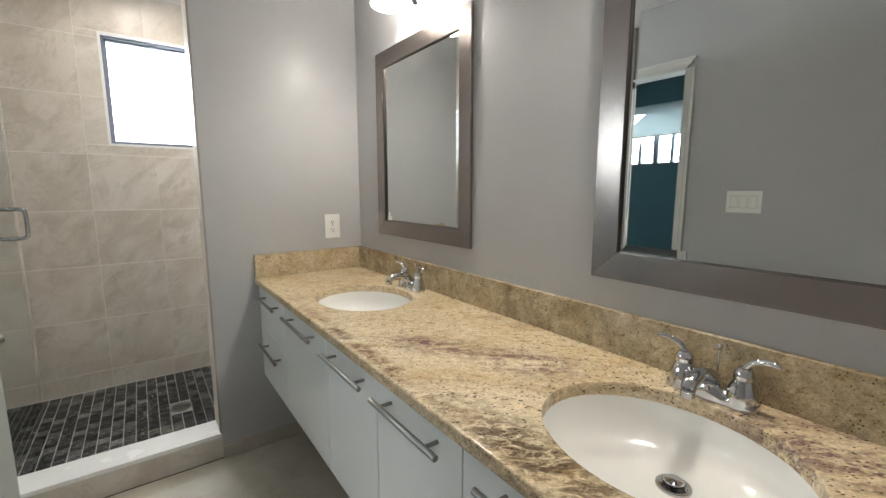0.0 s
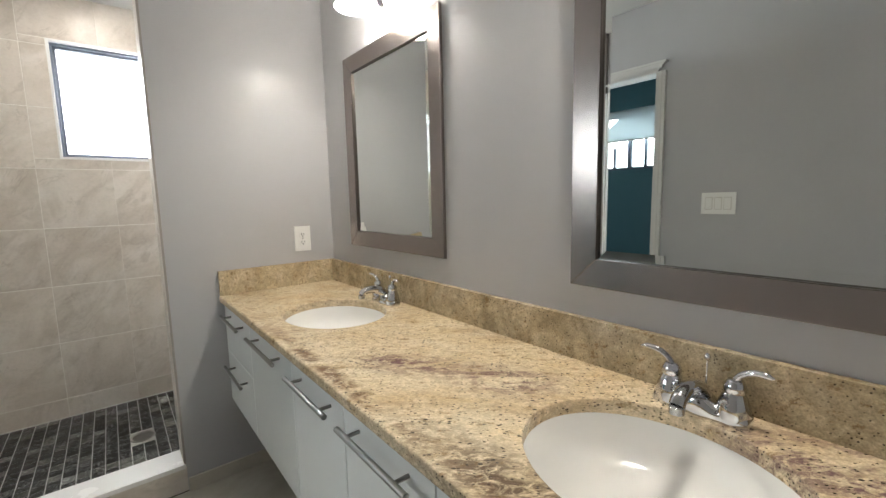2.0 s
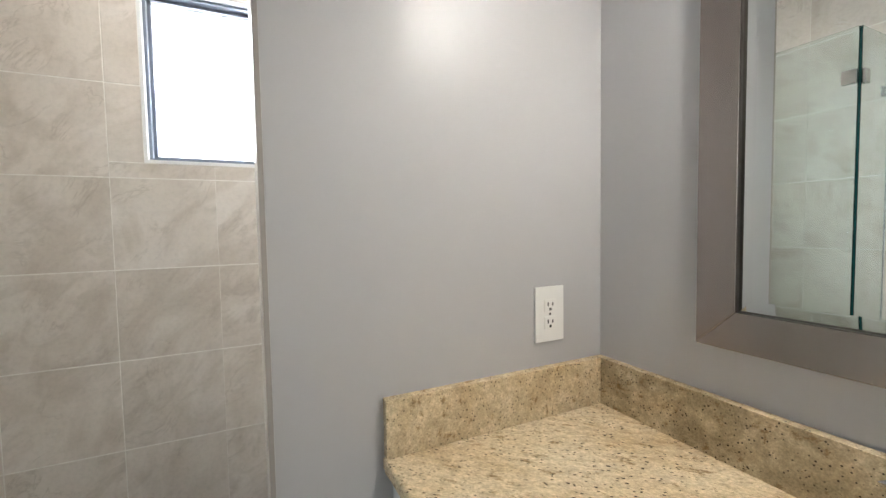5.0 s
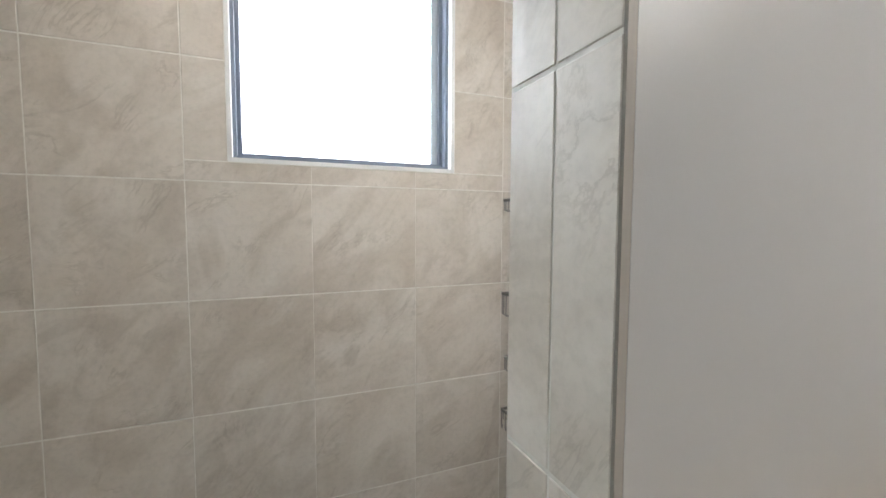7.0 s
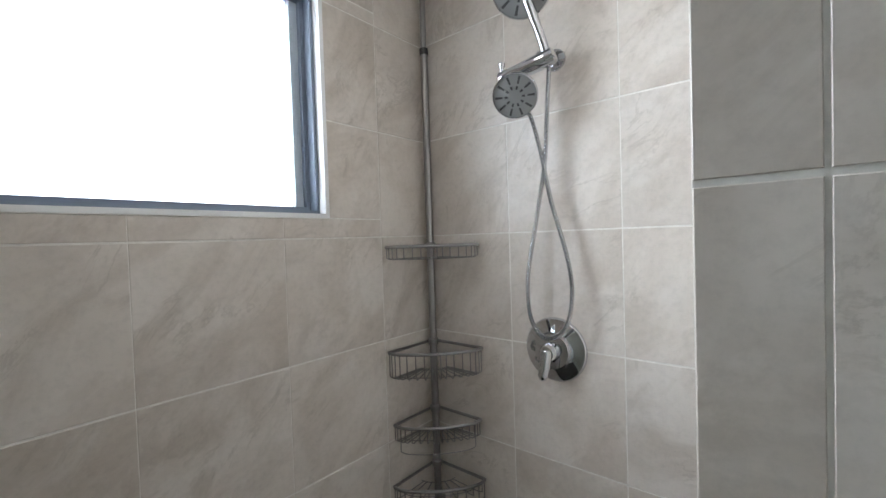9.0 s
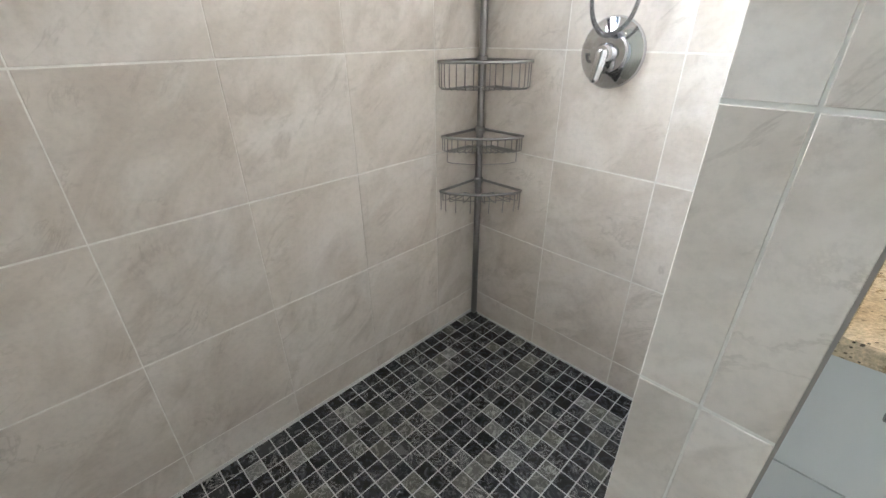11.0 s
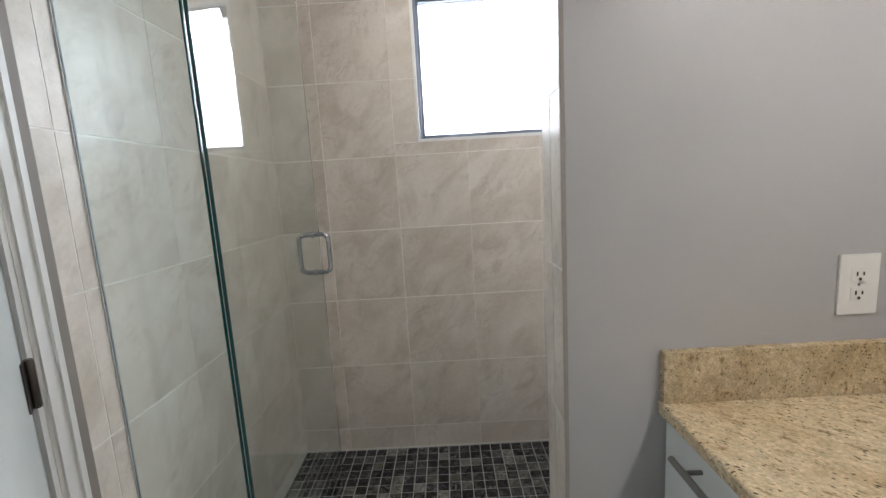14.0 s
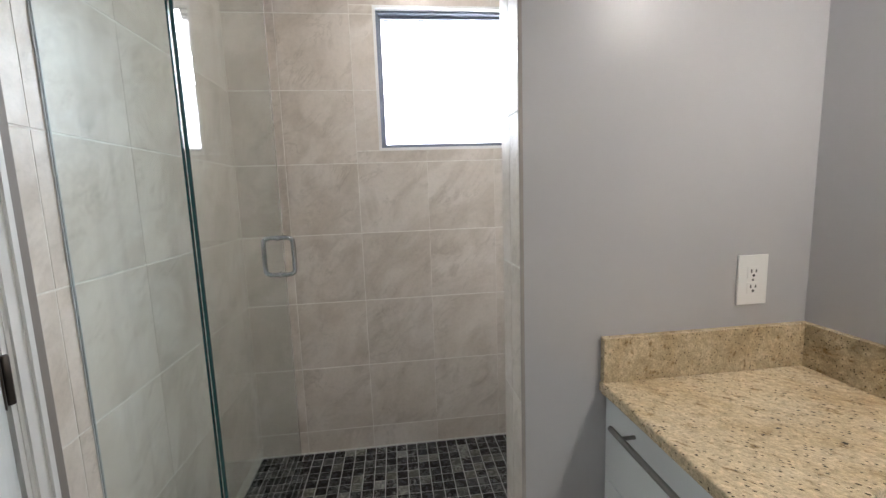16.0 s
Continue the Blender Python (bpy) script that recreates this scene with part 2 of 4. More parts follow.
def simple(name, color, rough=0.5, scale=20, vary=0.08):
    m = Mat(name, rough)
    n = m.noise(m.coords(), scale, 4)
    m.color(m.mix(n, tuple(c * (1 - vary) for c in color), tuple(min(1, c * (1 + vary)) for c in color)))
    m.rough(n, rough * 0.85, min(1, rough * 1.15))
    return m.m


CABINET = simple("white_lacquer", (0.79, 0.815, 0.81), 0.22, 3, 0.02)
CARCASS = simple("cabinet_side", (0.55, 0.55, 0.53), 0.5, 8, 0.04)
CERAMIC = simple("white_ceramic", (0.86, 0.85, 0.82), 0.13, 3, 0.01)
PLASTIC = simple("white_plastic", (0.80, 0.79, 0.76), 0.30, 10, 0.02)
DARK = simple("dark_slot", (0.03, 0.03, 0.03), 0.6)
RUBBER = simple("black_rubber", (0.02, 0.02, 0.02), 0.6)
CURB_TOP = simple("white_marble", (0.80, 0.79, 0.77), 0.25, 7, 0.04)
STRIP = simple("brown_grey_strip", (0.21, 0.185, 0.165), 0.6)
SEAL = simple("pale_seal", (0.44, 0.46, 0.46), 0.4)
CAULK = simple("grey_caulk", (0.33, 0.30, 0.27), 0.6)
ALU = simple("grey_aluminium", (0.16, 0.19, 0.24), 0.35, 15, 0.05)
WHITE_EDGE = simple("white_tile_trim", (0.78, 0.78, 0.77), 0.35, 15, 0.03)
PULL = plain_metal("dark_chrome", (0.40, 0.41, 0.42), 0.07)
SPRAY = simple("spray_plate", (0.20, 0.20, 0.195), 0.35, 25, 0.1)
FABRIC = simple("roller_shade_fabric", (0.62, 0.66, 0.66), 0.9, 80, 0.05)
tr = FABRIC.node_tree
thin_cloth = tr.nodes.new("ShaderNodeBsdfTranslucent")
thin_cloth.inputs[0].default_value = (0.72, 0.78, 0.80, 1)
both = tr.nodes.new("ShaderNodeMixShader")
both.inputs[0].default_value = 0.35
tr.links.new(tr.nodes["Principled BSDF"].outputs[0], both.inputs[1])
tr.links.new(thin_cloth.outputs[0], both.inputs[2])
tr.links.new(both.outputs[0], tr.nodes["Material Output"].inputs[0])
WOOD_FLOOR = simple("bedroom_floor", (0.30, 0.25, 0.20), 0.45, 6, 0.15)


def floor_stone():
    m = Mat("beige_floor_tile", 0.28)
    co = m.coords()
    n = m.noise(co, 3.5, 6, 0.62, 0.6)
    m.color(m.ramp(n, (0.3, (0.40, 0.36, 0.29)), (0.5, (0.50, 0.46, 0.385)), (0.72, (0.58, 0.54, 0.47))))
    m.rough(m.noise(co, 14, 4), 0.30, 0.40)
    m.bump(m.noise(co, 40, 4), 0.04, 0.002)
    return m.m


FLOOR = floor_stone()


def glass(name, color, rough=0.0, ior=1.46):
    m = Mat(name, rough, 0.0, color)
    m.set("Transmission Weight", 1.0)
    m.set("IOR", ior)
    return m.m


PANEL_GLASS = glass("clear_glass", (0.885, 0.955, 0.95))
EDGE_GLASS = Mat("green_glass_edge", 0.10, 0.0, (0.011, 0.055, 0.052)).m
FROST = glass("frosted_glass", (0.97, 0.98, 1.0), 0.35)


def glow(name, color, strength):
    m = Mat(name, 0.4, 0.0, color)
    m.set("Emission Color", (*color, 1))
    m.set("Emission Strength", strength)
    return m.m


SHADE = glow("lit_opal_glass", (1.0, 0.945, 0.87), 50.0)
BULB = glow("lit_bulb", (1.0, 0.945, 0.87), 680.0)
SKY_GLOW = glow("bright_sky", (0.96, 0.98, 1.0), 9.0)

# ---- mesh helpers ----


def box(bm, x0, x1, y0, y1, z0, z1):
    v = [bm.verts.new((x, y, z)) for z in (z0, z1) for y in (y0, y1) for x in (x0, x1)]
    for f in ((0, 2, 3, 1), (4, 5, 7, 6), (0, 1, 5, 4), (2, 6, 7, 3), (0, 4, 6, 2), (1, 3, 7, 5)):
        bm.faces.new([v[i] for i in f])
    return v


def boxes(*dims, bevel=0.0, seg=2):
    bm = bmesh.new()
    for d in dims:
        box(bm, *d)
    if bevel:
        bmesh.ops.bevel(bm, geom=bm.edges[:], offset=bevel, segments=seg, profile=0.7, affect="EDGES")
    return bm


def ring(bm, co):
    return [bm.verts.new(c) for c in co]


def bridge(bm, a, b, closed=True):
    n = len(a)
    for i in range(n if closed else n - 1):
        j = (i + 1) % n
        bm.faces.new((a[i], a[j], b[j], b[i]))


def lathe(profile, seg=28, caps=(True, True)):
    """Revolve (radius, height) pairs round the z axis."""
    bm = bmesh.new()
    rows = []
    for r, z in profile:
        rows.append(ring(bm, [(r * math.cos(2 * math.pi * i / seg), r * math.sin(2 * math.pi * i / seg), z) for i in range(seg)]))
    for a, b in zip(rows, rows[1:]):
        bridge(bm, a, b)
    if caps[0]:
        bm.faces.new(rows[0][::-1])
    if caps[1]:
        bm.faces.new(rows[-1])
    return bm


def tube(points, radius, seg=10, closed=False, bm=None):
    """Sweep a circle along points; radius may be a list."""
    bm = bm or bmesh.new()
    pts = [Vector(p) for p in points]
    n = len(pts)
    rad = radius if isinstance(radius, (list, tuple)) else [radius] * n
    rows, side = [], None
    for i, p in enumerate(pts):
        if closed:
            d = pts[(i + 1) % n] - pts[i - 1]
        else:
            d = pts[min(i + 1, n - 1)] - pts[max(i - 1, 0)]
        d.normalize()
        if side is None:
            side = d.orthogonal().normalized()
        side = (side - d * side.dot(d)).normalized()
        up = d.cross(side)
        rows.append(ring(bm, [p + rad[i] * (side * math.cos(2 * math.pi * k / seg) + up * math.sin(2 * math.pi * k / seg)) for k in range(seg)]))
    for a, b in zip(rows, rows[1:]):
        bridge(bm, a, b)
    if closed:
        bridge(bm, rows[-1], rows[0])
    else:
        bm.faces.new(rows[0][::-1])
        bm.faces.new(rows[-1])
    return bm


def smooth_path(points, steps=8, closed=False):
    """Catmull-Rom through a few points."""
    p = [Vector(q) for q in points]
    n = len(p)
    out = []
    for i in range(n if closed else n - 1):
        a, b, c, d = (p[(i + k) % n] if closed else p[max(0, min(n - 1, i + k))] for k in (-1, 0, 1, 2))
        for s in range(steps):
            t = s / steps
            out.append(0.5 * ((2 * b) + (c - a) * t + (2 * a - 5 * b + 4 * c - d) * t * t + (3 * b - a - 3 * c + d) * t ** 3))
    if not closed:
        out.append(p[-1])
    return out


def moved(bm, m):
    bmesh.ops.transform(bm, matrix=m, verts=bm.verts[:])
    return bm


def mesh_of(name, bm, material, smooth=False):
    bmesh.ops.recalc_face_normals(bm, faces=bm.faces[:])
    me = bpy.data.meshes.new(name)
    bm.to_mesh(me)
    bm.free()
    me.materials.append(material)
    if smooth:
        me.polygons.foreach_set("use_smooth", [True] * len(me.polygons))
        me.set_sharp_from_angle(angle=radians(40))
    return me


def part(name, bm, material, parent, label="", smooth=False):
    ob = new(name, mesh_of(name, bm, material, smooth))
    ob.parent = parent
    return tagged(ob, label) if label else ob


def thing(name, label, category, at=(0, 0, 0), rz=0, group="", kind=""):
    ob = new(name)
    ob.matrix_world = pose(*at, 0, 0, rz)
    ob.empty_display_size = 0.05
    return tagged(ob, label, category, group, kind)


def structure(name, bm, material, label, category):
    return tagged(new(name, mesh_of(name, bm, material)), label, category, kind="structure")


# ---- plan (metres) ----
LEFT, BACK, NIB, NIB_T = -1.757, 1.075, -0.755, 0.148
CEILING = 2.42
TOP, FRONT, SPLASH = 0.865, -0.557, 0.977
WX0, WX1, WZ0, WZ1 = -1.080, -0.422, 1.557, 2.170
HINGE_Y, LATCH_Y, DOOR_H = -0.128, -0.858, 2.0
REAR = -3.1

# ---- large structure ----
structure("floor", boxes((LEFT, 0, REAR, 0.0, -0.08, 0.0)), FLOOR, "beige stone-look tile bathroom floor", "floor")
structure("wall_vanity", boxes((0, 0.12, REAR - 0.12, BACK + 0.16, -0.08, CEILING)), WALL, "grey painted wall behind the double vanity", "wall")
structure("wall_rear", boxes((LEFT, 0, REAR - 0.12, REAR, -0.08, CEILING)), WALL, "plain grey painted bathroom wall", "wall")
end_wall = structure("wall_end", boxes((NIB + 0.010, 0, 0.0, NIB_T - 0.009, 0.0, CEILING)), WALL, "lavender-grey painted wall between vanity and shower", "wall")
structure("wall_left", boxes((LEFT - 0.12, LEFT, REAR - 0.12, LATCH_Y - 0.02, -0.08, CEILING),
                             (LEFT - 0.12, LEFT, LATCH_Y - 0.02, HINGE_Y + 0.02, DOOR_H + 0.02, CEILING),
                             (LEFT - 0.12, LEFT, HINGE_Y + 0.02, BACK + 0.16, -0.08, CEILING)), WALL, "grey painted wall with the bedroom doorway", "wall")
structure("ceiling", boxes((LEFT - 0.12, 0.12, REAR - 0.12, BACK + 0.16, CEILING, CEILING + 0.1)), CEIL, "plain white painted ceiling", "ceiling")
back_wall = structure("wall_shower_back", boxes((LEFT, 0, BACK + 0.001, BACK + 0.16, -0.08, WZ0 - 0.012), (LEFT, 0, BACK + 0.001, BACK + 0.16, WZ1 + 0.012, CEILING),
                                                (LEFT, WX0 - 0.012, BACK + 0.001, BACK + 0.16, WZ0 - 0.012, WZ1 + 0.012),
                                                (WX1 + 0.012, 0, BACK + 0.001, BACK + 0.16, WZ0 - 0.012, WZ1 + 0.012)), GROUT,
                      "beige stone-tiled shower wall with a high window", "wall")
right_wall = structure("wall_shower_right", boxes((-0.009, 0.0, NIB_T - 0.002, BACK + 0.001, 0.0, CEILING)), GROUT, "beige stone-tiled shower wall with the valve", "wall")
left_wall = structure("wall_shower_left", boxes((LEFT, LEFT + 0.009, -0.042, BACK + 0.001, 0.0, CEILING)), GROUT, "beige stone-tiled shower wall beside the glass", "wall")
nib_face = structure("wall_shower_nib", boxes((NIB + 0.001, NIB + 0.010, 0.004, NIB_T - 0.001, 0.13, CEILING)), GROUT, "tiled end of the short shower wall", "wall")
nib_inner = structure("wall_shower_inner", boxes((NIB + 0.010, -0.009, NIB_T - 0.009, NIB_T - 0.001, 0.0, CEILING)), GROUT, "tiled inner face of the short shower wall", "wall")
shower_floor = structure("shower_floor", boxes((LEFT + 0.009, -0.009, NIB_T - 0.001, BACK + 0.001, -0.05, 0.0685)), FLOOR_GROUT, "dark marble mosaic shower floor with grey grout", "floor")
curb = thing("shower_curb", "tiled shower curb with a white marble top", "curb", kind="structure")
part("curb_body", boxes((LEFT, NIB + 0.010, 0.006, NIB_T - 0.006, 0.0, 0.108)), TILE, curb)
part("curb_top", boxes((LEFT + 0.003, NIB + 0.006, -0.002, NIB_T, 0.109, 0.130), bevel=0.003), CURB_TOP, curb, "white marble curb top")
structure("baseboard", boxes((NIB + 0.012, -0.001, -0.011, -0.001, 0.001, 0.064), bevel=0.002), FLOOR, "beige stone tile baseboard", "baseboard")
structure("baseboard_left", boxes((LEFT + 0.001, LEFT + 0.011, REAR, LATCH_Y - 0.065, 0.001, 0.064), bevel=0.002), FLOOR, "beige stone tile baseboard", "baseboard")
structure("trim_1", boxes((LEFT, LEFT + 0.018, -0.062, -0.0425, 0.0, CEILING - 0.001)), STRIP, "thin brown-grey strip between casing and tile", "trim")
structure("trim", boxes((NIB + 0.001, NIB + 0.0095, 0.0, 0.004, 0.131, CEILING - 0.001)), CAULK, "thin grey caulk line at the tile edge", "trim")

# bedroom seen through the doorway
BX = -3.76
structure("bedroom_floor", boxes((BX, LEFT - 0.12, -3.2, 2.2, -0.08, -0.002)), WOOD_FLOOR, "brown bedroom floor", "floor")
structure("bedroom_ceiling", boxes((BX, LEFT - 0.12, -3.2, 2.2, CEILING + 0.1, CEILING + 0.2)), CEIL, "white bedroom ceiling", "ceiling")
BZ0, BZ1, BY0, BY1 = 1.56, 2.17, -0.75, 1.45
structure("wall_bedroom_far", boxes((BX - 0.12, BX, -3.2, 2.2, -0.08, BZ0), (BX - 0.12, BX, -3.2, 2.2, BZ1, CEILING + 0.2),
                                    (BX - 0.12, BX, -3.2, BY0, BZ0, BZ1), (BX - 0.12, BX, BY1, 2.2, BZ0, BZ1)), TEAL, "dark teal bedroom wall with a high window", "wall")
structure("wall_bedroom_side", boxes((BX, LEFT - 0.12, 2.2, 2.32, -0.08, CEILING + 0.2)), TEAL, "dark teal bedroom wall", "wall")
structure("wall_bedroom_end", boxes((BX, LEFT - 0.12, -3.32, -3.2, -0.08, CEILING + 0.2)), TEAL, "dark teal bedroom wall", "wall")
structure("backdrop", boxes((BX - 1.0, BX - 0.98, -2.5, 3.2, 0.6, 3.4)), SKY_GLOW, "bright sky outside the bedroom window", "backdrop")

win2 = thing("window_2", "high bedroom window with grey mullions and bright sky", "window", kind="structure")
part("window_frame", boxes((BX - 0.09, BX - 0.05, BY0, BY1, BZ0, BZ0 + 0.03), (BX - 0.09, BX - 0.05, BY0, BY1, BZ1 - 0.03, BZ1),
                           (BX - 0.09, BX - 0.05, BY0, BY0 + 0.03, BZ0 + 0.03, BZ1 - 0.03), (BX - 0.09, BX - 0.05, BY1 - 0.03, BY1, BZ0 + 0.03, BZ1 - 0.03)), ALU, win2)
for i in range(1, 12):
    y = BY0 + i * (BY1 - BY0) / 12
    w = 0.016 if i % 2 else 0.028
    part("mullion", boxes((BX - 0.088, BX - 0.052, y - w, y + w, BZ0 + 0.03, BZ1 - 0.03)), ALU, win2)
blind = thing("roller_shade", "pale fabric roller shade half lowered over the bedroom window", "blind", (BX + 0.03, 0.35, 2.2))
part("roller", moved(lathe([(0.02, -1.1), (0.02, 1.1)], 16), pose(0, 0, 0, 90, 0, 0)), FABRIC, blind, smooth=True)
part("fabric", boxes((0.018, 0.021, -1.08, 1.08, -0.31, 0.0)), FABRIC, blind)
part("bottom_bar", boxes((0.012, 0.028, -1.08, 1.08, -0.33, -0.311), bevel=0.003), TRIM, blind)

# ---- doorway and door ----
casing = thing("door_casing", "white moulded door casing round the bedroom doorway", "door frame", kind="structure")


def casing_profile(bm, run, at, flip, lo, hi, axis):
    """A stepped moulding: three raised bands across its width."""
    for a, b, d in ((0.0, 0.012, 0.020), (0.012, 0.022, 0.014), (0.022, 0.040, 0.017), (0.040, 0.048, 0.012), (0.048, 0.058, 0.010)):
        u0, u1 = sorted((at + flip * a, at + flip * b))
        if axis == "z":
            box(bm, LEFT, LEFT + d, u0, u1, lo, hi)
        else:
            box(bm, LEFT, LEFT + d, lo + a, hi - a, u0, u1)


for name, at, flip in (("hinge_side", HINGE_Y + 0.064, -1), ("latch_side", LATCH_Y - 0.062, 1)):
    bm = bmesh.new()
    casing_profile(bm, 0, at, flip, 0.0, DOOR_H + 0.004, "z")
    part("casing_upright", bm, TRIM, casing)
bm = bmesh.new()
casing_profile(bm, 0, DOOR_H + 0.064, -1, LATCH_Y - 0.062, HINGE_Y + 0.064, "y")
part("casing_head", bm, TRIM, casing)
part("jamb", boxes((LEFT - 0.12, LEFT - 0.001, HINGE_Y + 0.002, HINGE_Y + 0.019, 0, DOOR_H + 0.002)), TRIM, casing)
part("jamb", boxes((LEFT - 0.12, LEFT - 0.001, LATCH_Y - 0.019, LATCH_Y - 0.002, 0, DOOR_H + 0.002)), TRIM, casing)
part("head_jamb", boxes((LEFT - 0.12, LEFT - 0.001, LATCH_Y - 0.002, HINGE_Y + 0.002, DOOR_H + 0.002, DOOR_H + 0.019)), TRIM, casing)
part("door_stop", boxes((LEFT - 0.06, LEFT - 0.045, HINGE_Y - 0.010, HINGE_Y + 0.002, 0, DOOR_H)), TRIM, casing)
part("door_stop", boxes((LEFT - 0.06, LEFT - 0.045, LATCH_Y - 0.002, LATCH_Y + 0.010, 0, DOOR_H)), TRIM, casing)

DOOR_OPEN = 40
door = thing("door_1", "pale grey flush bathroom door standing ajar with a nickel lever", "door", (LEFT + 0.012, HINGE_Y - 0.004, 0), -90 + DOOR_OPEN, kind="structure")
# local x runs from the hinge to the latch, +y is the bathroom side
W = 0.715
part("slab", boxes((0.004, W, -0.038, -0.002, 0.012, DOOR_H - 0.004), bevel=0.002), DOOR, door)
for z in (0.22, 1.03, 1.80):
    h = part("hinge", boxes((-0.002, 0.030, -0.0015, 0.0015, z - 0.045, z + 0.045)), BRONZE, door, "dark bronze butt hinge")
    part("knuckle", moved(lathe([(0.006, -0.046), (0.0075, -0.044), (0.0075, 0.044), (0.006, 0.046)], 14), pose(0.0, 0.006, z)), BRONZE, h, smooth=True)
for s in (1, -1):
    y = 0.0 if s > 0 else -0.040
    lv = part("lever_set", moved(lathe([(0.033, 0.0), (0.033, 0.006), (0.028, 0.011), (0.013, 0.014), (0.011, 0.045), (0.0, 0.046)], 26, (True, False)),
                                 pose(W - 0.065, y, 0.90, -90 * s, 0, 0)), NICKEL, door, "brushed nickel rose", True)
    arm = [(W - 0.065 - d, y + s * e, 0.90 + f) for d, e, f in ((0, 0.034, 0), (0.02, 0.045, 0.001), (0.05, 0.048, 0.0), (0.09, 0.046, -0.003), (0.125, 0.040, -0.007))]
    part("lever", tube(smooth_path(arm, 5), [0.010 - 0.0002 * i for i in range(21)], 12), NICKEL, lv, smooth=True)
lp = part("latch_plate", boxes((W, W + 0.002, -0.032, -0.008, 0.87, 0.93), bevel=0.0008), NICKEL, door)
part("latch_bolt", boxes((W + 0.002, W + 0.012, -0.026, -0.014, 0.892, 0.910), bevel=0.002), NICKEL, lp)

GAP_SHADE = simple("shadow_gap_grey", (0.60, 0.58, 0.53), 0.6)
sw = thing("light_switch", "white three-gang rocker switch plate on the wall", "switch", (LEFT, -1.225, 1.218))
part("plate", boxes((0.0005, 0.006, -0.084, 0.084, -0.060, 0.060), bevel=0.002), PLASTIC, sw)
for i in (-1, 0, 1):
    # flat grey plate stands in for the shade in the gap round each rocker
    part("rocker_bezel", boxes((0.0055, 0.0065, i * 0.046 - 0.019, i * 0.046 + 0.019, -0.035, 0.035)), GAP_SHADE, sw, "grey plate for the shaded gap round the rocker")
    part("rocker", moved(boxes((0.006, 0.010, -0.0155, 0.0155, -0.031, 0.031), bevel=0.0012), pose(0, i * 0.046, 0, 0, 3, 0)), PLASTIC, sw)

# ---- vanity ----
SINKS = (-0.632, -1.800)
SX, SA, SB = -0.283, 0.180, 0.213
VEND = -2.465
counter = thing("countertop", "cream granite vanity countertop with brown streaks and two oval sinks", "countertop", (0, 0, TOP))


def slab_with_holes():
    bm = bmesh.new()
    edges = []

    def loop(points):
        vs = ring(bm, points)
        for i, v in enumerate(vs):
            edges.append(bm.edges.new((v, vs[(i + 1) % len(vs)])))

    loop([(0, -0.0005, 0), (FRONT, -0.0005, 0), (FRONT, VEND, 0), (0, VEND, 0)])
    for cy in SINKS:
        loop([(SX + SA * math.cos(2 * math.pi * i / 64), cy + SB * math.sin(2 * math.pi * i / 64), 0) for i in range(64)])
    bmesh.ops.triangle_fill(bm, use_beauty=True, edges=edges)
    ext = bmesh.ops.extrude_face_region(bm, geom=bm.faces[:])
    bmesh.ops.translate(bm, vec=(0, 0, -0.030), verts=[g for g in ext["geom"] if isinstance(g, bmesh.types.BMVert)])
    front = [e for e in bm.edges if all(abs(v.co.x - FRONT) < 1e-5 for v in e.verts) and abs(e.verts[0].co.y - e.verts[1].co.y) > 1]
    bmesh.ops.bevel(bm, geom=front, offset=0.006, segments=3, profile=0.5, affect="EDGES")
    rim = [e for e in bm.edges if all(abs(v.co.z) < 1e-5 for v in e.verts) and all(-0.5 < v.co.x < -0.05 for v in e.verts) and len(e.link_faces) == 2
           and any(abs(f.normal.z) < 0.5 for f in e.link_faces)]
    bmesh.ops.bevel(bm, geom=rim, offset=0.003, segments=2, profile=0.5, affect="EDGES")
    return bm


part("slab", slab_with_holes(), GRANITE, counter)
splash1 = thing("backsplash", "cream granite backsplash strip along the vanity wall", "backsplash", (0, 0, TOP), group="backsplash")
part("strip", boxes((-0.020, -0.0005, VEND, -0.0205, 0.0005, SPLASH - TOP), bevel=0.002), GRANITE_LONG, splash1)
splash2 = thing("backsplash", "short cream granite backsplash on the end wall", "backsplash", (0, 0, TOP), group="backsplash")
part("strip", boxes((FRONT + 0.002, -0.0005, -0.020, -0.0005, 0.0005, SPLASH - TOP), bevel=0.002), GRANITE_END, splash2)


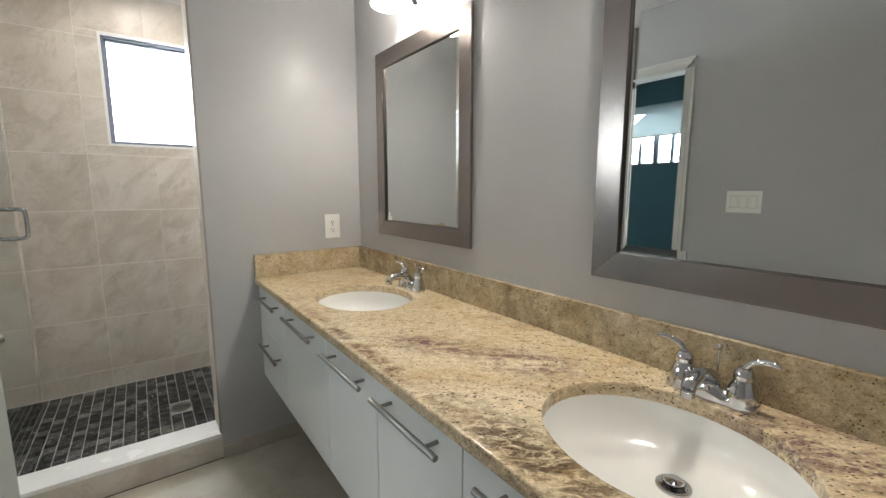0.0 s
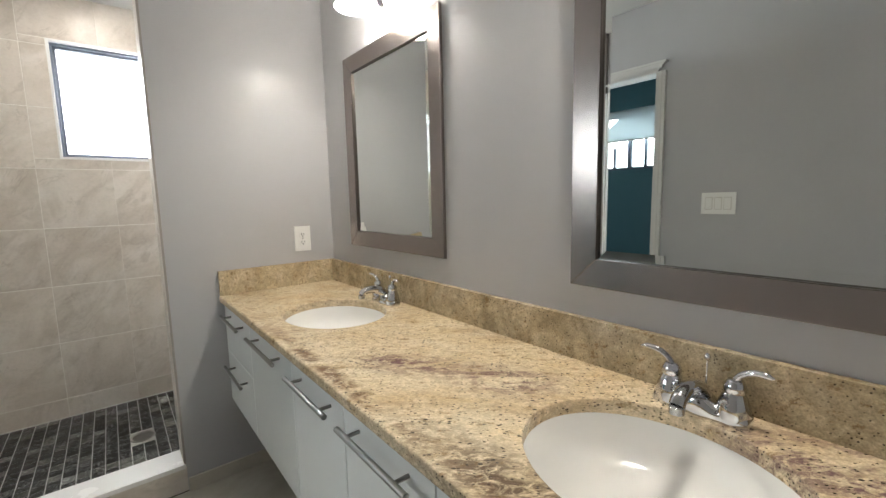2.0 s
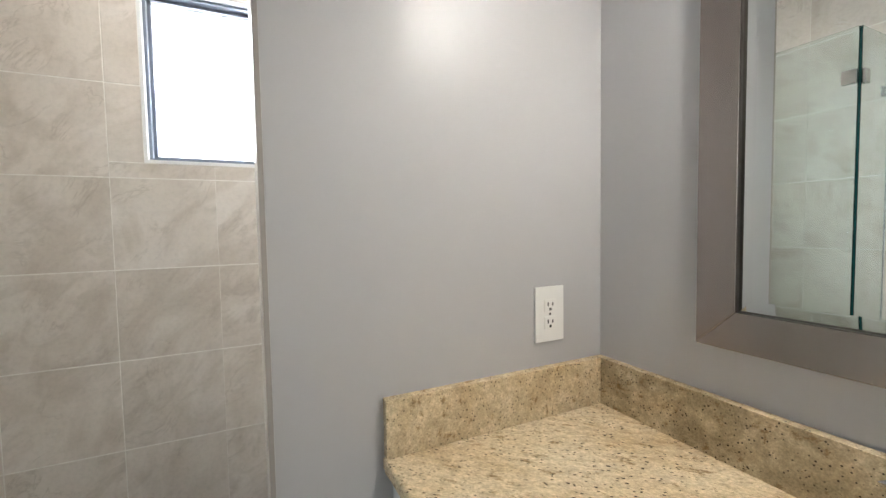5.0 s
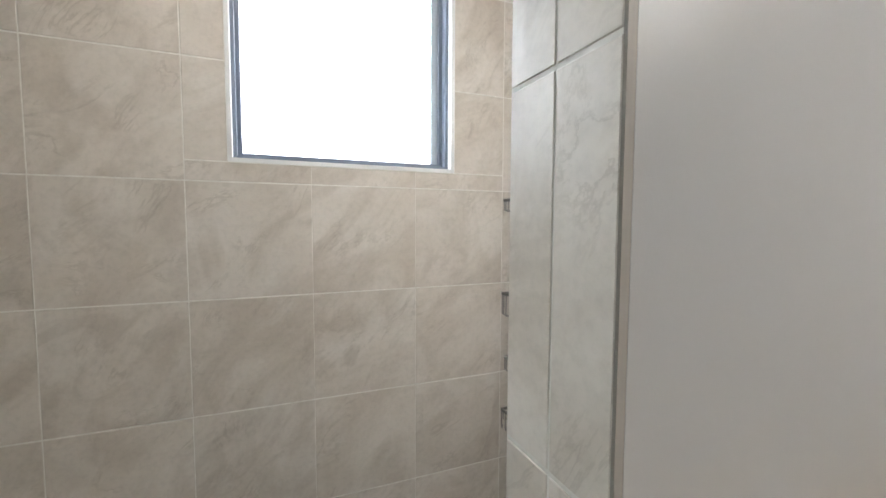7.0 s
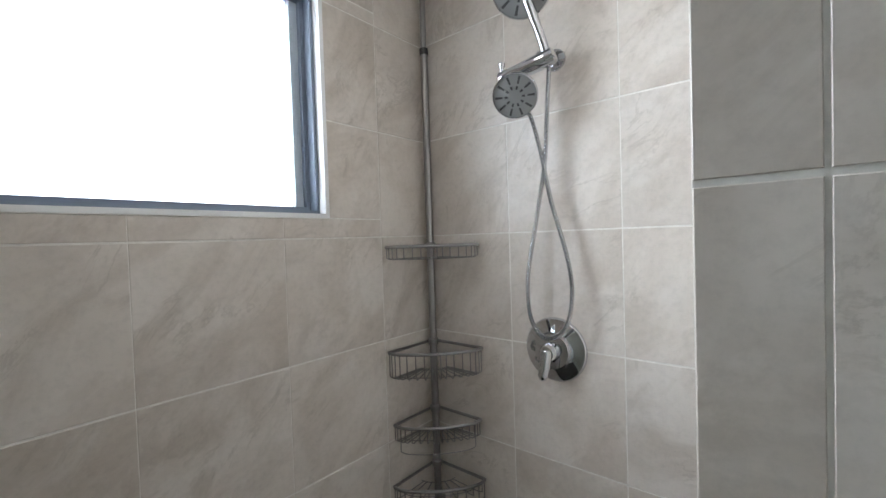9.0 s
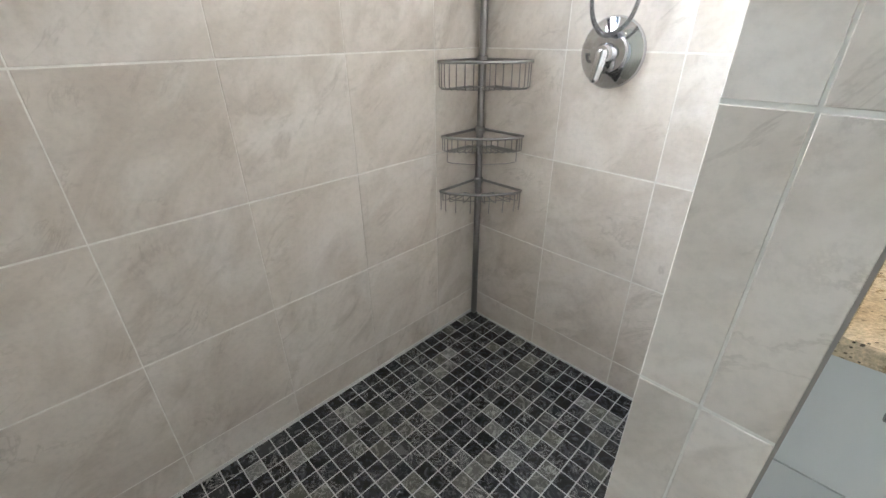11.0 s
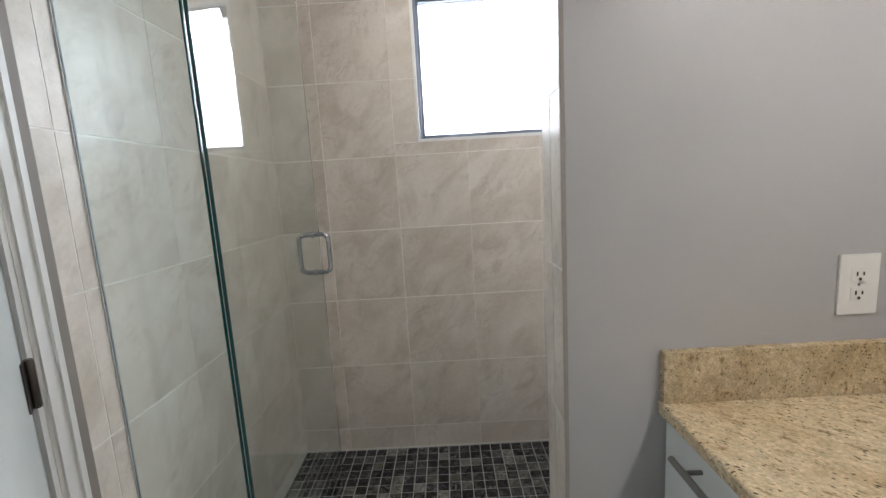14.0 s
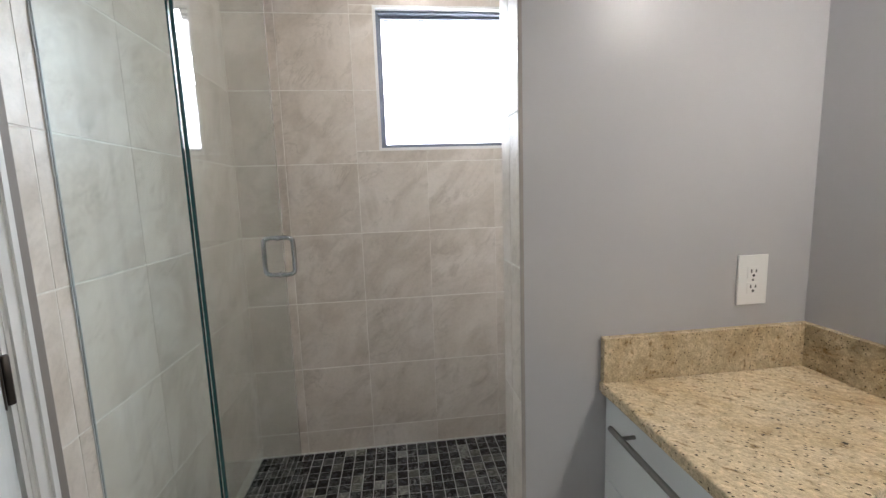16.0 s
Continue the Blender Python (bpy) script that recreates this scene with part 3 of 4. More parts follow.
def make_sink(cy, label):
    s = thing("sink", label, "sink", (SX, cy, TOP - 0.030), group="vanity sinks")
    bm = bmesh.new()
    inner = ((1.005, -0.0005), (0.990, -0.010), (0.965, -0.026), (0.91, -0.050), (0.78, -0.070), (0.58, -0.084), (0.36, -0.091), (0.125, -0.095))
    outer = ((1.07, -0.0005), (1.06, -0.015), (1.02, -0.04), (0.95, -0.075), (0.80, -0.104), (0.55, -0.122), (0.125, -0.130))
    for rows_def in (inner, outer):
        rows = [ring(bm, [(k * SA * math.cos(2 * math.pi * i / 48) + (1 - k) * 0.070, k * SB * math.sin(2 * math.pi * i / 48), z) for i in range(48)]) for k, z in rows_def]
        for a, b in zip(rows, rows[1:]):
            bridge(bm, a, b)
        if rows_def is inner:
            first = rows[0]
        else:
            bridge(bm, first, rows[0])
    part("bowl", bm, CERAMIC, s, smooth=True)
    dr = part("drain_flange", moved(lathe([(0.0305, 0.0), (0.030, 0.004), (0.024, 0.0045), (0.019, 0.0), (0.019, -0.012)], 28, (False, True)), pose(0.061, 0, -0.095)), STEEL, s, "polished steel drain", True)
    part("stopper", moved(lathe([(0.006, -0.01), (0.006, 0.006), (0.017, 0.008), (0.018, 0.012), (0.016, 0.0145), (0.0, 0.016)], 24, (True, False)), pose(0.061, 0, -0.095)), CHROME, dr, smooth=True)
    return s


make_sink(SINKS[0], "white oval undermount ceramic sink near the end wall")
make_sink(SINKS[1], "white oval undermount ceramic sink below the large mirror")


def make_faucet():
    f = thing("faucet", "chrome two-handle centerset faucet on the granite counter", "faucet", (-0.064, SINKS[0], TOP), group="vanity faucets")
    bm = bmesh.new()
    rows = []
    for i in range(29):
        u = -1 + i / 14
        y = 0.083 * math.sin(u * math.pi / 2)
        hub_lift = math.exp(-((abs(y) - 0.056) / 0.016) ** 2)
        mid = math.exp(-(y / 0.024) ** 2)
        end = math.sqrt(max(0.0, 1 - u ** 4))
        h = (0.020 + 0.018 * hub_lift + 0.026 * mid) * (0.35 + 0.65 * end)
        d = 0.004 + (0.020 + 0.004 * hub_lift + 0.004 * mid) * end
        rows.append(ring(bm, [(d * math.copysign(abs(math.cos(q)) ** 0.7, math.cos(q)), y, 0.0005 + h * abs(math.sin(q)) ** 0.75) for q in (math.pi * k / 16 for k in range(17))]))
    for p, q in zip(rows, rows[1:]):
        bridge(bm, p, q)
    bm.faces.new(rows[0])
    bm.faces.new(rows[-1])
    part("saddle_body", bm, CHROME, f, smooth=True)
    spout = smooth_path([(0.004, 0, 0.020), (-0.010, 0, 0.042), (-0.035, 0, 0.056), (-0.068, 0, 0.062), (-0.096, 0, 0.058), (-0.108, 0, 0.046)], 6)
    n = len(spout)
    part("spout", tube(spout, [0.021 - 0.0075 * min(1, i / (n * 0.75)) for i in range(n)], 20), CHROME, f, smooth=True)
    part("aerator", moved(lathe([(0.0125, 0.0), (0.0125, 0.012), (0.010, 0.014)], 20), pose(-0.108, 0, 0.033)), STEEL, f, smooth=True)
    part("lift_rod", moved(lathe([(0.002, 0.0), (0.002, 0.078), (0.0055, 0.082), (0.0055, 0.088), (0.003, 0.092)], 12), pose(0.024, 0, 0.015)), CHROME, f, smooth=True)
    for s in (-1, 1):
        hub = part("handle_hub", moved(lathe([(0.028, 0.0), (0.0275, 0.014), (0.024, 0.030), (0.0185, 0.043), (0.0165, 0.047), (0.0185, 0.051), (0.0175, 0.062), (0.012, 0.070), (0.0, 0.072)], 26, (True, False)),
                                       pose(0.0, s * 0.054, 0.010)), CHROME, f, smooth=True)
        blade = smooth_path([(0.0, s * 0.052, 0.070), (-0.002, s * 0.060, 0.088), (-0.005, s * 0.076, 0.100), (-0.008, s * 0.096, 0.104), (-0.010, s * 0.112, 0.101)], 5)
        part("lever", tube(blade, [0.0095, 0.0085, 0.0078, 0.0072, 0.0068] + [0.0062] * 8 + [0.0058] * 4 + [0.0052, 0.0042, 0.003, 0.0015], 12), CHROME, hub, smooth=True)
    return f


faucet = make_faucet()
copy_thing(faucet, pose(-0.064, -1.790, TOP))


def bar_handle(parent, y0, y1, z, label="brushed nickel bar handle"):
    r = 0.0068
    bar = part("handle", tube([(0, y0, 0), (0, y0 + 0.001, 0), (0, y1 - 0.001, 0), (0, y1, 0)], [r * 0.85, r, r, r * 0.85], 14), NICKEL, parent, label, True)
    bar.location = (-0.034, 0, z)
    for y in (y0 + 0.042, y1 - 0.042):
        p = part("handle_post", tube([(0.0005, y, 0), (0.034, y, 0)], 0.0045, 12), NICKEL, bar, smooth=True)
    return bar


FACE = -0.540
CB, CT = 0.372, 0.834


def cabinet(y1, y0, label, fronts):
    """A wall-hung unit from y0 (far) to y1; fronts: (kind, z0, z1, handle z, handle y0, y1)."""
    c = thing("vanity_cabinet", label, "cabinet", (FACE, 0, 0), group="wall-hung vanity units")
    back = -FACE - 0.001
    ya, yb, za, zb = y1 + 0.0005, y0 - 0.0005, CB + 0.002, CT - 0.001
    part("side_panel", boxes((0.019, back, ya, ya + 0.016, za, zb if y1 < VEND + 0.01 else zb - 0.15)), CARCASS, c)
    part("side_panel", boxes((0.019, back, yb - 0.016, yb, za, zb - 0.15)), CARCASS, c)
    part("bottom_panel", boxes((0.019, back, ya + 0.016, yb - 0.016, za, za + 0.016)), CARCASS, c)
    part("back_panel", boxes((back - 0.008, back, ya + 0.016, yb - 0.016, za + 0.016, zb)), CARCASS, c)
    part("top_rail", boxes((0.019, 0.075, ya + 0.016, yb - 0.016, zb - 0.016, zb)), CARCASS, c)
    for kind, z0, z1, hz, h0, h1 in fronts:
        d = part(kind, boxes((0.0, 0.018, y1 + 0.0018, y0 - 0.0018, z0, z1), bevel=0.0015), CABINET, c)
        bar_handle(d, h0, h1, hz)
    return c


cabinet(-0.430, -0.002, "white lacquer two-drawer wall-hung vanity unit", [("drawer_front", 0.612, CT - 0.004, 0.790, -0.372, -0.086), ("drawer_front", CB, 0.609, 0.560, -0.372, -0.086)])
cabinet(-0.890, -0.430, "white lacquer wall-hung vanity unit below a sink", [("door", CB, CT - 0.004, 0.797, -0.824, -0.510)])
cabinet(-1.235, -0.890, "narrow white lacquer wall-hung vanity unit", [("door", CB, CT - 0.004, 0.792, -1.206, -0.928)])
cabinet(-1.575, -1.235, "narrow white lacquer wall-hung vanity unit", [("door", CB, CT - 0.004, 0.792, -1.538, -1.268)])
cabinet(-2.035, -1.575, "white lacquer wall-hung vanity unit below a sink", [("door", CB, CT - 0.004, 0.797, -1.965, -1.645)])
cabinet(-2.463, -2.035, "white lacquer two-drawer wall-hung vanity unit", [("drawer_front", 0.612, CT - 0.004, 0.802, -2.385, -2.115), ("drawer_front", CB, 0.609, 0.566, -2.385, -2.115)])


# ---- mirrors ----
def make_mirror(cy, zc, w, h, fw, label):
    m = thing("wall_mirror", label, "mirror", (0, cy, zc), group="vanity mirrors")
    a, b = w / 2, h / 2
    depth = 0.015
    for name, pts, mat in (("frame_rail", [(-a, -b), (a, -b), (a - fw, -b + fw), (-a + fw, -b + fw)], FRAME_H),
                           ("frame_rail", [(-a, b), (a, b), (a - fw, b - fw), (-a + fw, b - fw)], FRAME_H),
                           ("frame_stile", [(-a, -b), (-a, b), (-a + fw, b - fw), (-a + fw, -b + fw)], FRAME_V),
                           ("frame_stile", [(a, -b), (a, b), (a - fw, b - fw), (a - fw, -b + fw)], FRAME_V)):
        bm = bmesh.new()
        back = ring(bm, [(-0.002, y, z) for y, z in pts])
        front = ring(bm, [(-depth if i < 2 else -depth + 0.002, y, z) for i, (y, z) in enumerate(pts)])
        bridge(bm, back, front)
        bm.faces.new(back)
        bm.faces.new(front)
        bmesh.ops.bevel(bm, geom=[e for e in bm.edges if all(v.co.x < -0.01 for v in e.verts)], offset=0.0015, segments=2, profile=0.6, affect="EDGES")
        part(name, bm, mat, m)
    # thin dark strips paint the shade on the frame's inner faces
    for y0, y1, z0, z1 in ((-a + fw, -a + fw + 0.0008, -b + fw, b - fw), (a - fw - 0.0008, a - fw, -b + fw, b - fw),
                           (-a + fw + 0.0008, a - fw - 0.0008, -b + fw, -b + fw + 0.0008), (-a + fw + 0.0008, a - fw - 0.0008, b - fw - 0.0008, b - fw)):
        part("inner_lip", boxes((-0.0125, -0.003, y0, y1, z0, z1)), BRONZE, m, "dark strip for the shade inside the frame")
    gy, gz, bw = a - fw - 0.001, b - fw - 0.001, 0.022
    bm = bmesh.new()
    o = ring(bm, [(-0.0045, -gy, -gz), (-0.0045, gy, -gz), (-0.0045, gy, gz), (-0.0045, -gy, gz)])
    i = ring(bm, [(-0.0065, -gy + bw, -gz + bw), (-0.0065, gy - bw, -gz + bw), (-0.0065, gy - bw, gz - bw), (-0.0065, -gy + bw, gz - bw)])
    bridge(bm, o, i)
    bm.faces.new(i)
    part("mirror_glass", bm, MIRROR, m, "bevelled mirror glass")
    return m


make_mirror(-0.602, 1.492, 0.710, 0.846, 0.068, "wall mirror in a wide brushed bronze-nickel frame near the end wall")
make_mirror(-1.810, 1.480, 0.688, 0.846, 0.068, "wall mirror in a wide brushed bronze-nickel frame reflecting the doorway")


# ---- sconces ----
def make_sconce(cy):
    s = thing("wall_sconce", "chrome wall sconce with a lit white bell glass shade", "wall lamp", (0, cy, 2.10), group="vanity sconces")
    bm = lathe([(0.0, 0.0), (0.052, 0.0), (0.052, 0.006), (0.044, 0.012), (0.030, 0.018), (0.0, 0.020)], 32, (False, False))
    part("back_plate", moved(bm, pose(-0.001, 0, 0, 0, -90, 0) @ Matrix.Diagonal((1.5, 1.0, 1.0, 1.0))), CHROME, s, "oval chrome back plate", True)
    part("arm", tube(smooth_path([(-0.015, 0, 0.0), (-0.05, 0, 0.02), (-0.09, 0, 0.055), (-0.125, 0, 0.062), (-0.125, 0, 0.035)], 6), 0.007, 12), CHROME, s, smooth=True)
    part("socket_cup", moved(lathe([(0.010, 0.046), (0.026, 0.038), (0.030, 0.010), (0.030, 0.0)], 24, (True, True)), pose(-0.125, 0, 0.0)), CHROME, s, smooth=True)
    part("shade", moved(lathe([(0.030, 0.004), (0.038, -0.002), (0.046, -0.030), (0.052, -0.065), (0.064, -0.092), (0.079, -0.108), (0.076, -0.109), (0.060, -0.090),
                               (0.048, -0.064), (0.042, -0.030), (0.034, -0.004)], 32, (False, False)), pose(-0.125, 0, 0.0)), SHADE, s, "lit frosted white glass bell", True)
    part("bulb", moved(lathe([(0.012, 0.0), (0.014, -0.02), (0.026, -0.045), (0.027, -0.060), (0.018, -0.078), (0.0, -0.084)], 20, (True, False)), pose(-0.125, 0, -0.018)), BULB, s, smooth=True)
    return s


sconce = make_sconce(-0.605)
copy_thing(sconce, pose(0, -1.818, 2.10))

outlet = thing("wall_outlet", "white duplex power outlet on the end wall", "outlet", (-0.161, 0, 1.095))
part("plate", boxes((-0.040, 0.040, -0.006, -0.0005, -0.0625, 0.0625), bevel=0.002), PLASTIC, outlet)
for s in (-1, 1):
    r = part("receptacle", boxes((-0.0165, 0.0165, -0.008, -0.005, s * 0.0195 - 0.014, s * 0.0195 + 0.014), bevel=0.0015), PLASTIC, outlet)
    for dx, h in ((-0.0065, 0.0045), (0.0065, 0.0035)):
        part("slot", boxes((dx - 0.0016, dx + 0.0016, -0.0085, -0.0079, s * 0.0195 + 0.003 - h, s * 0.0195 + 0.003 + h)), DARK, r)
    part("ground_hole", moved(lathe([(0.0034, 0.0), (0.0034, 0.0006)], 10), pose(0, -0.0079, s * 0.0195 - 0.008, 90, 0, 0)), DARK, r)
part("screw", moved(lathe([(0.003, 0.0), (0.0025, 0.001)], 12), pose(0, -0.006, 0, 90, 0, 0)), STEEL, outlet)

# ---- shower ----
win = thing("window_1", "high frosted shower window in a grey aluminium frame", "window", kind="structure")
E_ = 0.012
part("tile_trim", boxes((WX0 - E_, WX0, BACK - 0.002, BACK + 0.060, WZ0 - E_, WZ1 + E_), (WX1, WX1 + E_, BACK - 0.002, BACK + 0.060, WZ0 - E_, WZ1 + E_),
                        (WX0, WX1, BACK - 0.002, BACK + 0.060, WZ0 - E_, WZ0), (WX0, WX1, BACK - 0.002, BACK + 0.060, WZ1, WZ1 + E_)), WHITE_EDGE, win, "white edge trim round the opening")


def picture_frame(x0, x1, z0, z1, w, y0, y1):
    return boxes((x0, x0 + w, y0, y1, z0, z1), (x1 - w, x1, y0, y1, z0, z1), (x0 + w, x1 - w, y0, y1, z0, z0 + w), (x0 + w, x1 - w, y0, y1, z1 - w, z1))


part("window_frame", picture_frame(WX0, WX1, WZ0, WZ1, 0.010, BACK + 0.028, BACK + 0.110), ALU, win, "dark grey aluminium frame")
sash = part("sash", picture_frame(WX0 + 0.010, WX1 - 0.010, WZ0 + 0.010, WZ1 - 0.010, 0.012, BACK + 0.058, BACK + 0.10), ALU, win)
part("sash_stile", boxes((WX1 - 0.046, WX1 - 0.022, BACK + 0.072, BACK + 0.098, WZ0 + 0.022, WZ1 - 0.022)), simple("light_aluminium", (0.42, 0.47, 0.52), 0.3), sash)
pane = part("pane", boxes((WX0 + 0.022, WX1 - 0.046, BACK + 0.084, BACK + 0.088, WZ0 + 0.022, WZ1 - 0.022)), FROST, win, "frosted glass pane")
pane.visible_shadow = False
structure("backdrop_shower", boxes((-1.6, 0.1, BACK + 0.26, BACK + 0.27, 1.2, 2.6)), SKY_GLOW, "bright sky outside the shower window", "backdrop")

downlight = thing("ceiling_light", "lit round recessed downlight in the shower ceiling", "ceiling light", (-0.90, 0.66, CEILING))
part("trim_ring", lathe([(0.062, -0.001), (0.064, -0.006), (0.085, -0.009), (0.095, -0.006), (0.096, -0.0005)], 40, (False, False)), TRIM, downlight, "white trim ring", True)
part("lens", lathe([(0.0, -0.0045), (0.040, -0.0042), (0.0615, -0.003), (0.0615, -0.001)], 32, (False, False)), glow("lit_frosted_lens", (1.0, 0.90, 0.78), 9.0), downlight, "lit frosted lens", True)

enclosure = thing("shower_enclosure", "frameless clear glass shower panel with a glass door opened inwards", "shower enclosure", (0, 0, 0.130))
GX, GY, GT, GH = -1.485, 0.060, 0.008, 1.94


def glass_panel(x0, x1, y0, y1, z0, z1):
    return boxes((x0, x1, y0, y1, z0, z1))


fixed = part("fixed_panel", glass_panel(LEFT + 0.011, GX - 0.004, GY - GT / 2, GY + GT / 2, 0.006, GH), PANEL_GLASS, enclosure, "clear fixed glass panel")
fixed.visible_shadow = False
part("panel_edge", boxes((GX - 0.0038, GX - 0.0012, GY - GT / 2, GY + GT / 2, 0.006, GH)), EDGE_GLASS, fixed, "dark green glass edge")
part("wall_seal", boxes((LEFT + 0.0105, LEFT + 0.0135, GY - 0.0060, GY - 0.0045, 0.002, GH), (LEFT + 0.0105, LEFT + 0.0135, GY + 0.0045, GY + 0.0060, 0.002, GH)), SEAL, enclosure, "thin grey wall seal")
part("floor_channel", boxes((LEFT + 0.025, GX - 0.006, GY - 0.009, GY + 0.009, 0.0005, 0.0055)), CHROME, enclosure)
part("wall_clip", boxes((LEFT + 0.025, LEFT + 0.065, GY - 0.012, GY + 0.012, GH - 0.25, GH - 0.21), bevel=0.002), CHROME, enclosure)
DW = 0.70
gdoor = part("glass_door", glass_panel(GX + 0.001, GX + 0.009, GY + 0.004, GY + DW, 0.012, GH), PANEL_GLASS, enclosure, "clear glass shower door standing open inwards")
gdoor.visible_shadow = False
part("door_edge", boxes((GX + 0.001, GX + 0.009, GY + DW + 0.0004, GY + DW + 0.0014, 0.012, GH)), PANEL_GLASS, gdoor)
part("hinge_edge", boxes((GX + 0.001, GX + 0.009, GY + 0.0024, GY + 0.0037, 0.012, GH)), EDGE_GLASS, gdoor, "dark green glass edge")
for z in (0.24, 1.745):
    hb = part("glass_hinge", boxes((GX - 0.050, GX - 0.003, GY - 0.014, GY - 0.0055, z - 0.028, z + 0.028), (GX - 0.050, GX - 0.003, GY + 0.0055, GY + 0.014, z - 0.028, z + 0.028), bevel=0.002), CHROME, enclosure, "square chrome glass hinge")
    part("hinge_leaf", boxes((GX + 0.0095, GX + 0.018, GY + 0.004, GY + 0.054, z - 0.028, z + 0.028), (GX - 0.0075, GX + 0.0005, GY + 0.015, GY + 0.054, z - 0.028, z + 0.028), bevel=0.002), CHROME, hb)
HZ = 1.122 - 0.130
HY = GY + DW - 0.072
for s in (1, -1):
    x = GX + 0.0095 if s > 0 else GX + 0.0005
    pts = smooth_path([(x, HY, HZ - 0.070), (x + s * 0.030, HY, HZ - 0.0705), (x + s * 0.046, HY, HZ - 0.064), (x + s * 0.052, HY, HZ - 0.048), (x + s * 0.052, HY, HZ + 0.048),
                       (x + s * 0.046, HY, HZ + 0.064), (x + s * 0.030, HY, HZ + 0.0705), (x, HY, HZ + 0.070)], 5)
    hd = part("pull_handle", tube(pts, 0.0088, 14), PULL, gdoor, "chrome D pull handle", True)
    for dz in (-0.070, 0.070):
        part("washer", moved(lathe([(0.013, 0.0), (0.013, 0.004), (0.010, 0.006)], 18), pose(x, HY, HZ + dz, 0, 90 * s, 0)), CHROME, hd, smooth=True)

# corner caddy on a tension pole
PX, PY = -0.040, 1.034
caddy = thing("shower_caddy", "brushed steel corner shower caddy pole with four wire baskets", "shower caddy", (PX, PY, 0.071))
part("foot", moved(lathe([(0.017, 0.0), (0.017, 0.012), (0.013, 0.020)], 18), pose(0, 0, 0)), RUBBER, caddy, "black rubber foot", True)
part("lower_pole", moved(lathe([(0.0125, 0.020), (0.0125, 2.027)], 18), pose(0, 0, 0)), NICKEL_V, caddy, smooth=True)
part("pole_collar", moved(lathe([(0.0145, 2.027), (0.0145, 2.047), (0.0105, 2.050)], 18), pose(0, 0, 0)), RUBBER, caddy, "black plastic collar", True)
part("upper_pole", moved(lathe([(0.0095, 2.050), (0.0095, 2.317)], 18), pose(0, 0, 0)), NICKEL_V, caddy, smooth=True)
part("top_pad", moved(lathe([(0.012, 2.317), (0.020, 2.327), (0.020, 2.348)], 18), pose(0, 0, 0)), RUBBER, caddy, smooth=True)


def basket(z, size, depth, hooks, loop=False):
    """A corner basket: rounded triangular rim, hanging wires that turn in under the floor."""
    s = size

    def outline(k, zz):
        a = [(-s * k, 0.012, zz), (-s * k * 0.97, -0.030 * k, zz), (-s * k * 0.72, -s * k * 0.52, zz), (-s * k * 0.52, -s * k * 0.72, zz), (-0.030 * k, -s * k * 0.97, zz), (0.012, -s * k, zz)]
        return smooth_path(a, 7)

    rim_pts = outline(1.0, 0.0)
    b = part("basket", tube(rim_pts + [Vector((0.012, 0.012, 0))], 0.0050, 10, True), NICKEL_V, caddy, smooth=True)
    b.location = (0, 0, z)
    part("collar", lathe([(0.0155, -0.012), (0.0175, -0.006), (0.0175, 0.008), (0.0140, 0.012)], 18), NICKEL_V, b, smooth=True)
    for i in range(1, len(rim_pts) - 1, 2):
        p = rim_pts[i]
        q = Vector((p.x, p.y, 0))
        if hooks and i % 4 == 1:
            run = [p, p + Vector((0, 0, -depth * 0.8)), p + Vector((0.006, 0.006, -depth)), p + Vector((0.010, 0.010, -depth * 0.85))]
        elif hooks:
            run = [p, p + Vector((0, 0, -0.030)), q * 0.90 + Vector((0, 0, -0.034)), q * 0.35 + Vector((0, 0, -0.034))]
        else:
            run = [p, p + Vector((0, 0, -depth * 0.88)), q * 0.94 + Vector((0, 0, -depth)), q * 0.30 + Vector((0, 0, -depth))]
        part("wire", tube(run, 0.0019, 6), NICKEL_V, b, smooth=True)
    for k in (0.35, 0.80):
        part("base_wire", tube(outline(k, -0.036 if hooks else -depth - 0.002), 0.0014, 5), NICKEL_V, b, smooth=True)
    if loop:
        sling = outline(0.90, -depth - 0.038)[2:-2]
        part("sling_wire", tube([Vector((sling[0].x, sling[0].y, -0.003))] + sling + [Vector((sling[-1].x, sling[-1].y, -0.003))], 0.0015, 5), NICKEL_V, b, smooth=True)


basket(1.457 - 0.071, 0.192, 0.038, False)
basket(1.130 - 0.071, 0.195, 0.080, False)
basket(0.899 - 0.071, 0.182, 0.050, False, True)
basket(0.709 - 0.071, 0.192, 0.072, True)

# valve, shower heads and hose on the right wall
VY, VZ = 0.600, 1.158
valve = thing("shower_valve", "round chrome shower valve with a lever handle", "shower valve", (-0.0105, VY, VZ))
part("escutcheon", moved(lathe([(0.090, 0.0), (0.090, 0.004), (0.086, 0.009), (0.060, 0.014), (0.052, 0.018), (0.048, 0.030), (0.0, 0.032)], 44, (True, False)), pose(0, 0, 0, 0, -90, 0)), CHROME, valve, smooth=True)
vh = part("handle_hub", moved(lathe([(0.026, 0.0), (0.025, 0.022), (0.020, 0.032), (0.0, 0.036)], 28, (True, False)), pose(-0.030, 0, 0, 0, -90, 0)), CHROME, valve, smooth=True)
part("lever", tube(smooth_path([(-0.056, 0, 0.010), (-0.060, 0.001, -0.010), (-0.064, 0.004, -0.036), (-0.068, 0.008, -0.060), (-0.069, 0.009, -0.072)], 5),
                   [0.014, 0.016, 0.017, 0.017, 0.017] + [0.016] * 6 + [0.014] * 5 + [0.012, 0.010, 0.008, 0.006, 0.004], 16), CHROME, vh, smooth=True)

AZ, AY = 1.934, 0.580
